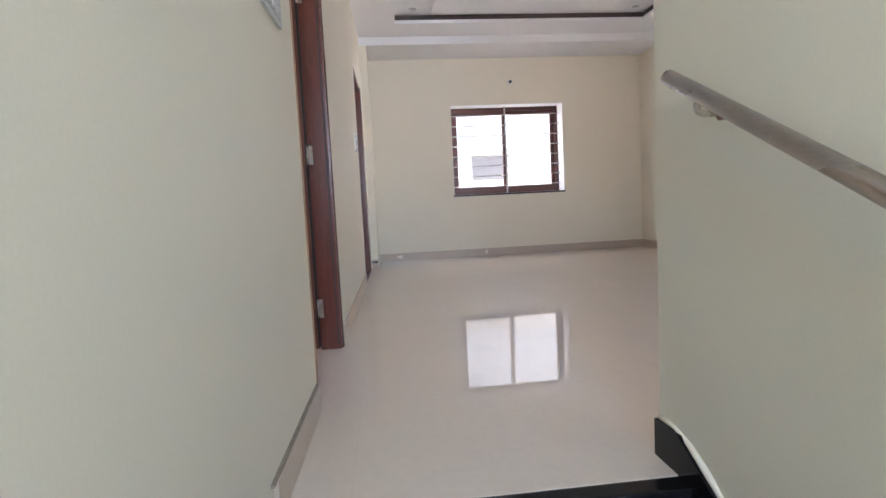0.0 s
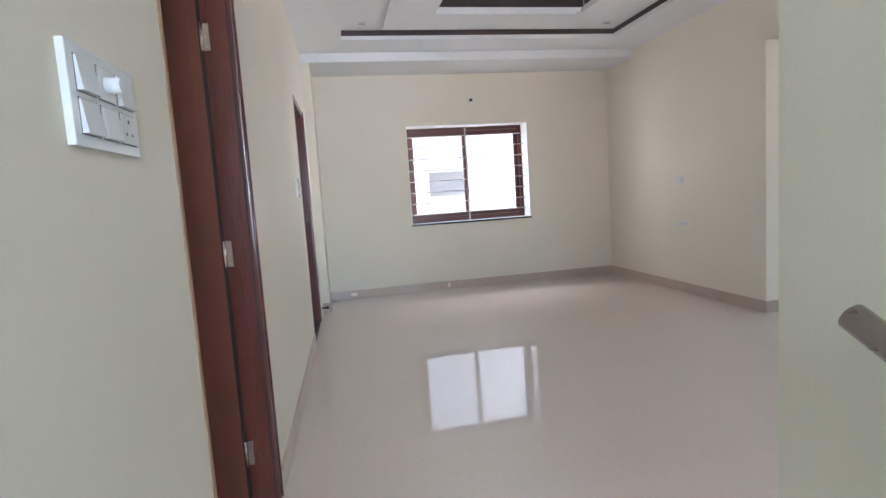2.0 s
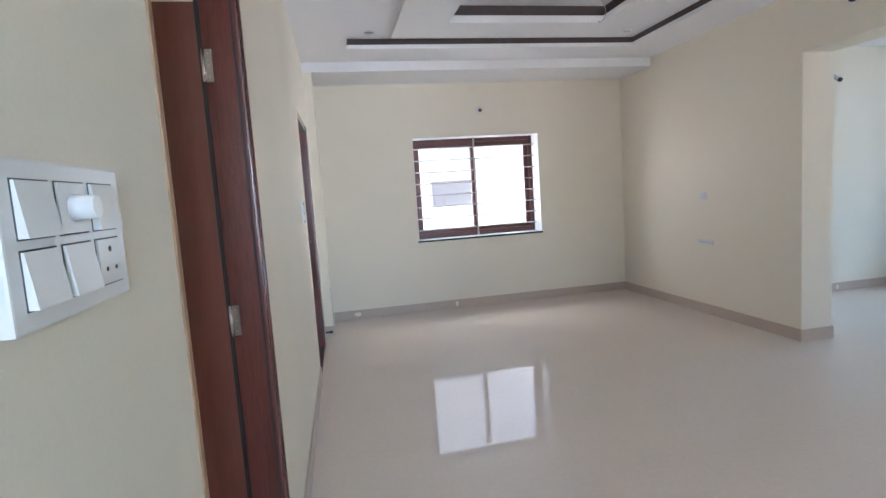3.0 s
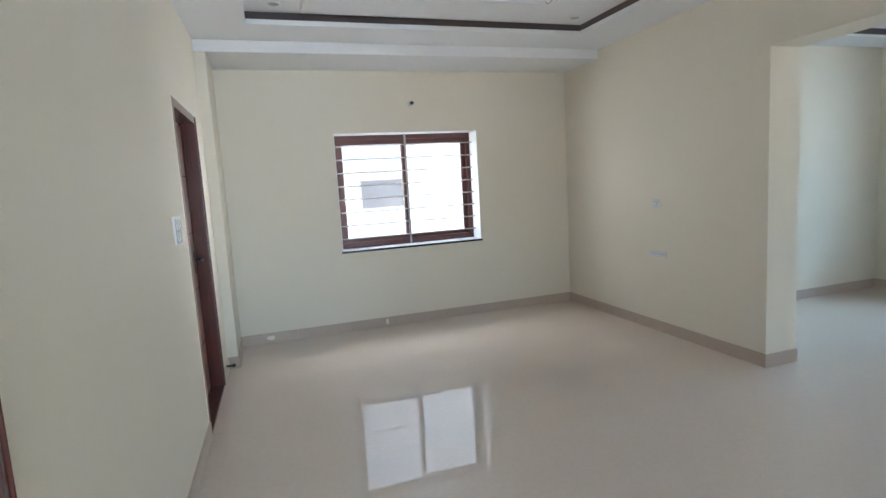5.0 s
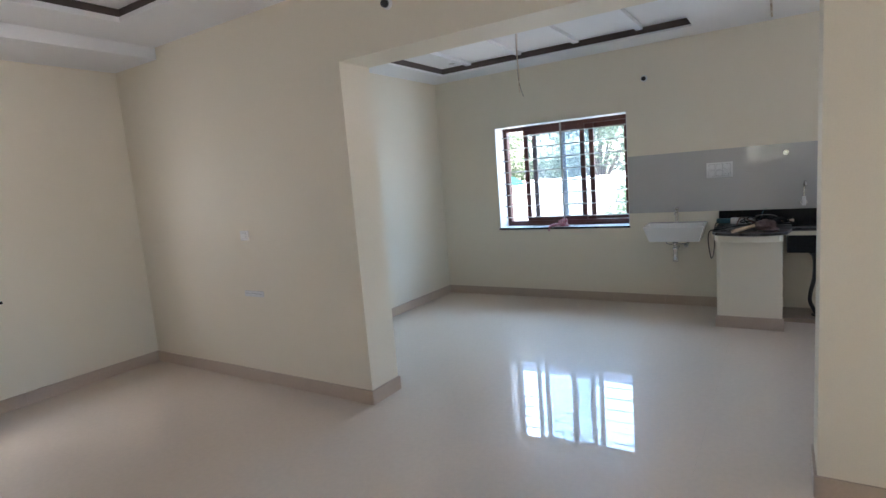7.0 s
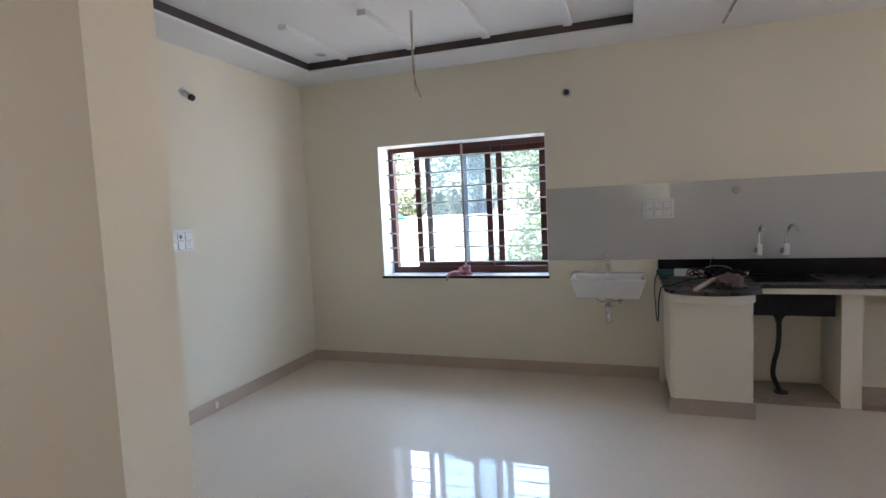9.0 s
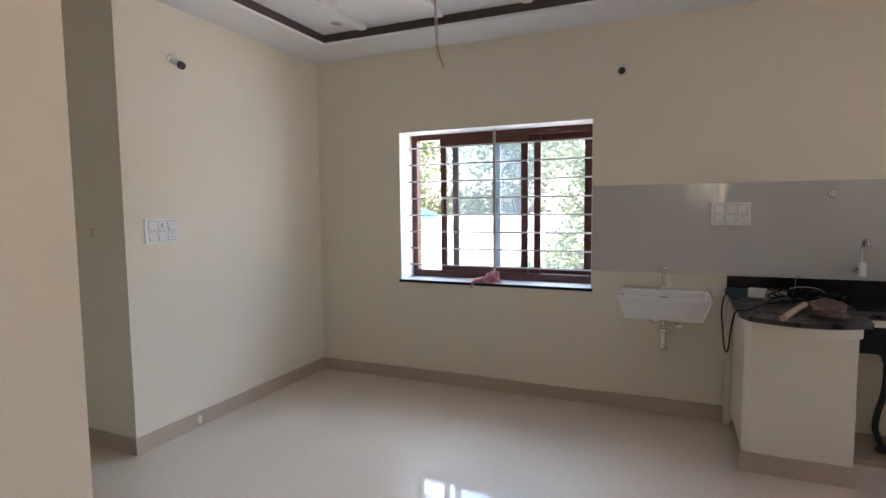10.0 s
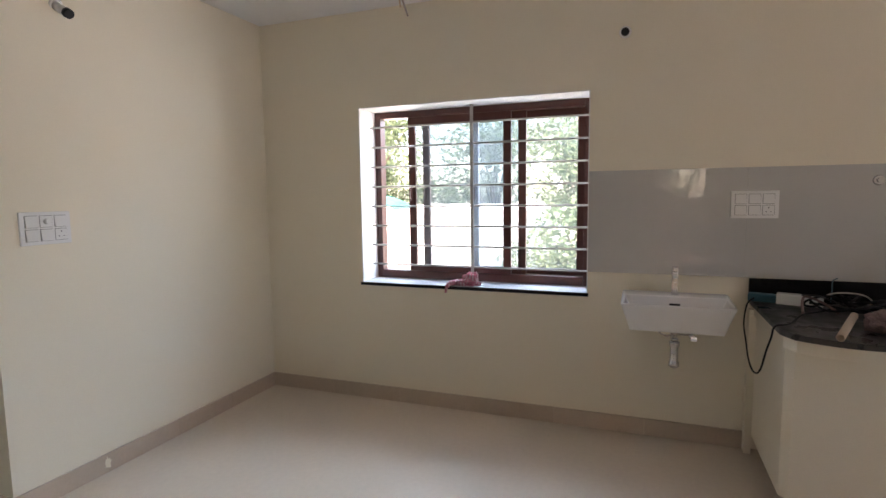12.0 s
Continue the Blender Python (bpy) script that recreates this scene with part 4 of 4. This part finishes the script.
stubp = thing("loose_pipe", "short offcut of beige conduit pipe behind the cables", "pipe", pose(6.66, 2.13, CT + 0.016))
part("tube", hollow(0.11, 0.0155, 0.003, (0.5, -0.86, 0.0)), M_PIPE, stubp)


def crumple(sx, sy, sz, seed, folds=5.0):
    bm = bmesh.new()
    bmesh.ops.create_icosphere(bm, subdivisions=5, radius=1)
    for v in bm.verts:
        n = v.co.normalized()
        d = 1 + 0.38 * noise.noise(n * 1.7 + Vector((seed, 0, 0))) + 0.26 * abs(noise.noise(n * folds + Vector((0, seed, 0)))) + 0.10 * noise.noise(n * folds * 2.6 + Vector((0, 0, seed)))
        v.co = Vector((n.x * sx * d, n.y * sy * d, max(n.z, -0.25) * sz * d + sz * 0.25))
    lo = min(v.co.z for v in bm.verts)
    for v in bm.verts:
        v.co.z -= lo
    for f in bm.faces:
        f.smooth = True
    return bm


rag = part("rag", crumple(0.085, 0.075, 0.055, 3.1, 7.0), M_RAG)
rag.matrix_basis = pose(6.17, 2.235, CT)
tagged(rag, "crumpled dusty brown rag on the worktop", "rag")
cloth = thing("cloth", "crumpled pink and white cloth on the window sill", "cloth", pose(EAST + 0.045, 4.27, W2[2] + 0.0075))
part("bundle", crumple(0.04, 0.08, 0.03, 7.7, 9.0), M_PINK, cloth)
part("corner", tube(smooth_path([(0.0, 0.06, 0.02), (-0.045, 0.10, 0.012), (-0.062, 0.115, -0.01), (-0.064, 0.12, -0.045)], 6), [0.02] * 6 + [0.016] * 6 + [0.009] * 7, 8), M_PINK, cloth)
part("upper_fold", crumple(0.03, 0.05, 0.055, 2.3, 8.0), M_PINK, cloth).location = (0.01, -0.03, 0.01)

# ---- outside ----
structure("ground", boxes((-400, 400, -400, 400, -3.6, -3.4)), M_GROUND, "pale sunlit concrete ground", "ground")


def neighbour():
    h = thing("house", "pale neighbouring house with a grey shuttered window", "house", pose(0, FAC_Y, 0))
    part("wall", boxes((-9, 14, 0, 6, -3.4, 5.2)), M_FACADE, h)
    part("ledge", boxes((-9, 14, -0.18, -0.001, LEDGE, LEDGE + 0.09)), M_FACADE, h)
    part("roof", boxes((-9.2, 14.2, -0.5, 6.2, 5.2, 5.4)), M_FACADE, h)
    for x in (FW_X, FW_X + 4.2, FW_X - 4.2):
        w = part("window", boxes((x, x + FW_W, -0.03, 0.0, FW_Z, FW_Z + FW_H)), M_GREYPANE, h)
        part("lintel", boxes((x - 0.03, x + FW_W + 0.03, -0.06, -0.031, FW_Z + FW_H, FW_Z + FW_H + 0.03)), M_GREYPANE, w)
    return h


FAC_Y, LEDGE, FW_X, FW_W, FW_Z, FW_H = 10.0, 1.73, 1.70, 0.68, 1.15, 0.40
neighbour()


def tree(x, y, height, spread, seed, n_leaves, trunk_r=0.13, low=0.25, leaf=0.085):
    rng = random.Random(seed)
    t = thing("tree", "leafy green tree in bright sunlight outside the window", "tree", pose(x, y, -3.4), group="trees outside")
    tb = tube(smooth_path([(0, 0, -0.1), (0.08, 0.05, height * 0.25), (-0.05, 0.1, height * 0.5), (0.05, 0.0, height * 0.8)], 5), [trunk_r * (1 - 0.05 * i) for i in range(16)], 10)
    clumps = []
    for i in range(22):
        a, e = rng.uniform(0, 2 * math.pi), rng.uniform(low, 1.0)
        r = spread * rng.uniform(0.35, 1.0) * math.sqrt(max(0.1, 1 - (e - 0.55) ** 2 * 2.4))
        c = Vector((r * math.cos(a), r * math.sin(a), height * e))
        clumps.append((c, spread * rng.uniform(0.24, 0.45)))
        tube(smooth_path([(0, 0, height * e * 0.55), (c.x * 0.4, c.y * 0.4, height * e * 0.8), tuple(c)], 4), [trunk_r * 0.35 * (1 - 0.1 * k) for k in range(9)], 6, tb)
    part("trunk", tb, M_BARK, t)
    verts, faces = [], []
    for i in range(n_leaves):
        c, r = clumps[rng.randrange(len(clumps))]
        d = Vector((rng.gauss(0, 1), rng.gauss(0, 1), rng.gauss(0, 0.8)))
        p = c + d.normalized() * r * rng.uniform(0.3, 1.0) ** 0.6
        s = leaf * rng.uniform(0.65, 1.4)
        u = Vector((rng.gauss(0, 1), rng.gauss(0, 1), rng.gauss(0, 0.5))).normalized()
        w = u.cross(Vector((rng.gauss(0, 1), rng.gauss(0, 1), rng.gauss(0, 1)))).normalized() * s * 0.45
        k = len(verts)
        verts += [p - u * s, p + w, p + u * s, p - w]
        faces.append((k, k + 1, k + 2, k + 3))
    me = bpy.data.meshes.new("crown")
    me.from_pydata([tuple(v) for v in verts], [], faces)
    me.materials.append(M_LEAVES)
    cr = new("crown", me)
    cr.parent = t
    tagged(cr, "", "", "", "stuff")


tree(12.0, 3.7, 6.2, 1.5, 11, 24000, low=0.30, leaf=0.046)
tree(19.0, 11.8, 9.6, 2.9, 12, 24000, leaf=0.07)
tree(24.0, 8.6, 8.4, 3.0, 13, 15000, 0.18)
tree(23.0, 13.5, 8.0, 3.0, 14, 15000, 0.18)
tree(15.0, 1.0, 7.0, 2.4, 15, 4000)
tree(-8.5, 2.2, 7.0, 2.0, 16, 4000)

annex = thing("outbuilding", "low white outbuilding with a flat roof in full sun", "building", pose(12.6, 5.1, -3.4))
part("wall", boxes((0, 6.5, 0, 10, 0, 4.45)), M_ANNEX, annex)
part("parapet", bevelled(boxes((-0.005, 6.505, -0.005, 10.005, 4.451, 4.57)), 0.01), M_ANNEX, annex)
net_bm = bmesh.new()
bmesh.ops.create_grid(net_bm, x_segments=16, y_segments=24, size=1)
for v in net_bm.verts:
    u, w = v.co.x, v.co.y
    sag = 0.27 * max(0.0, 1 - w * w) ** 0.5 * (1 - 0.5 * u * u)
    v.co = Vector((u * 0.55, 0.62 * w + 0.05 * u, sag + 0.02 * noise.noise(Vector((u * 3, w * 5, 0))) + 0.02))
bmesh.ops.solidify(net_bm, geom=list(net_bm.faces), thickness=0.02)
net = part("shade_net", net_bm, M_NET)
net.matrix_basis = pose(13.25, 8.28, 1.172)
tagged(net, "folded teal shade net on the white roof", "shade net")

# bathroom behind the narrow doorway
structure("wall_bathroom", boxes((PX + 0.13, EAST - 0.01, NORTH - 0.05, NORTH - 0.003, -0.1, 1.77), (PX + 0.13, EAST - 0.01, DN + 0.125, DN + 0.135, -0.1, 1.77), (EAST - 0.012, EAST - 0.003, DN + 0.136, NORTH - 0.051, -0.1, 1.77)),
          M_BATH, "dark grey speckled tiles on the bathroom walls", "wall")


# ---- pieces: skirting, wall tiles, floor tiles ----
def skirting(name, x0, y0, x1, y1, off, m=None):
    """Tile skirting from one corner to the next; off: which way it stands proud (unit vector)."""
    root = thing(name, "beige tile skirting along the wall", "skirting", m, kind="structure")
    d = Vector((x1 - x0, y1 - y0, 0))
    length = d.length
    d.normalize()
    n = max(1, math.ceil(length / 0.6))
    for k in range(n):
        a, b = length * k / n + 0.0007, length * (k + 1) / n - 0.0007
        p, q = Vector((x0, y0, 0)) + d * a, Vector((x0, y0, 0)) + d * b
        o = Vector((off[0], off[1], 0)) * 0.012
        xs, ys = sorted((p.x, q.x)), sorted((p.y, q.y))
        if abs(d.x) > 0.5:
            ys = sorted((y0 + off[1] * 0.0005, y0 + o.y))
        else:
            xs = sorted((x0 + off[0] * 0.0005, x0 + o.x))
        part("skirting_tile", boxes((xs[0], xs[1], ys[0], ys[1], 0.0005, 0.10)), M_SKIRT, root)


skirting("baseboard_north", -0.092, NORTH, HX0 - 0.0125, NORTH, (0, -1))
skirting("baseboard_pilaster", -0.225, 6.449, -0.093, 6.449, (0, -1))
skirting("baseboard_pilaster_side", -0.105, 6.4375, -0.105, NORTH - 0.0125, (1, 0))
skirting("baseboard_divider", HX0, OPEN_N - 0.0115, HX0, NORTH, (-1, 0))
skirting("baseboard_divider_end", HX0, OPEN_N, HX1 + 0.0115, OPEN_N, (0, -1))
skirting("baseboard_divider_east", HX1, OPEN_N, HX1, NORTH, (1, 0))
skirting("baseboard_divider_south", HX0, 0.12, HX0, OPEN_S + 0.0115, (-1, 0))
skirting("baseboard_divider_south_end", HX0, OPEN_S, HX1, OPEN_S, (0, 1))
skirting("baseboard_dining_north", PX - 0.0115, DN, EAST - 0.0125, DN, (0, -1))
skirting("baseboard_passage", PX, DN, PX, 6.28, (-1, 0))
skirting("baseboard_east", EAST, 2.62, EAST, DN, (-1, 0))
skirting("baseboard_west_south", 0, -0.11, 0, D1[0], (1, 0), WEST.copy())
skirting("baseboard_west_middle", 0, D1[1] + 0.001, 0, D2[0] - 0.001, (1, 0), WEST.copy())
skirting("baseboard_west_north", 0, D2[1] + 0.001, 0, 5.13, (1, 0), WEST.copy())
structure("plaster_edge", boxes((0.0005, 0.009, -0.14, D1[0] - 0.01, 0.1005, 0.109)), M_DIRT, "rough cement line above the skirting", "trim", m=WEST)



def smear(m, w, h, seed):
    """A ragged, slightly raised cream patch; local x across, z up, front to -y."""
    rng = random.Random(seed)
    bm = bmesh.new()
    rim = []
    for k in range(22):
        a = 2 * math.pi * k / 22
        r = rng.uniform(0.55, 1.0)
        rim.append((w * r * math.cos(a), h * r * math.sin(a)))
    lo = [bm.verts.new((x, 0, z)) for x, z in rim]
    hi = [bm.verts.new((x * 0.9, -0.0025, z * 0.9)) for x, z in rim]
    bm.faces.new(hi)
    for k in range(22):
        bm.faces.new((lo[k], lo[(k + 1) % 22], hi[(k + 1) % 22], hi[k]))
    return structure("trim", bm, M_WALL, "ragged cream patch on the skirting", "plaster smear", m=m)


smear(pose(0.175, NORTH - 0.0125, 0.052), 0.05, 0.03, 3)
smear(pose(1.356, NORTH - 0.0125, 0.05), 0.02, 0.042, 5)
smear(pose(5.42, DN - 0.0125, 0.05), 0.022, 0.04, 8)

splash = thing("tile_band", "pale grey glazed tiles above the worktop", "wall tiles", kind="structure")
edges = [3.488, 2.665, 1.465, 0.265, K_END]
for y1, y0 in zip(edges, edges[1:]):
    part("tile", boxes((EAST - 0.008, EAST - 0.0005, y0 + 0.0002, y1 - 0.0002, 0.966, 1.56)), M_BTILE, splash)

T = 0.60
cache = {}


def floor_tile(x0, x1, y0, y1):
    g = 0.0001
    key = (round(x1 - x0, 3), round(y1 - y0, 3))
    if key not in cache:
        w, h = key
        cache[key] = mesh_of("tile", boxes((g, w - g, g, h - g, -0.0018, 0.0)), M_FLOOR)
    ob = new("tile", cache[key])
    ob.parent = floor
    ob.location = (x0, y0, 0)


def clip_tiles(ax0, ax1, ay0, ay1):
    i0, i1 = math.floor((ax0 + 0.12) / T), math.ceil((ax1 + 0.12) / T)
    j0, j1 = math.floor((ay0 - 1.28) / T), math.ceil((ay1 - 1.28) / T)
    for i in range(i0, i1):
        for j in range(j0, j1):
            x0, x1 = max(ax0, -0.12 + i * T), min(ax1, -0.12 + (i + 1) * T)
            y0, y1 = max(ay0, 1.28 + j * T), min(ay1, 1.28 + (j + 1) * T)
            if x1 - x0 > 0.01 and y1 - y0 > 0.01:
                floor_tile(x0, x1, y0, y1)


clip_tiles(-0.40, HX0, NOSE + 0.02, NORTH)
clip_tiles(STX1, HX0, 0.12, NOSE + 0.02)
clip_tiles(HX0, EAST, -0.78, NORTH)
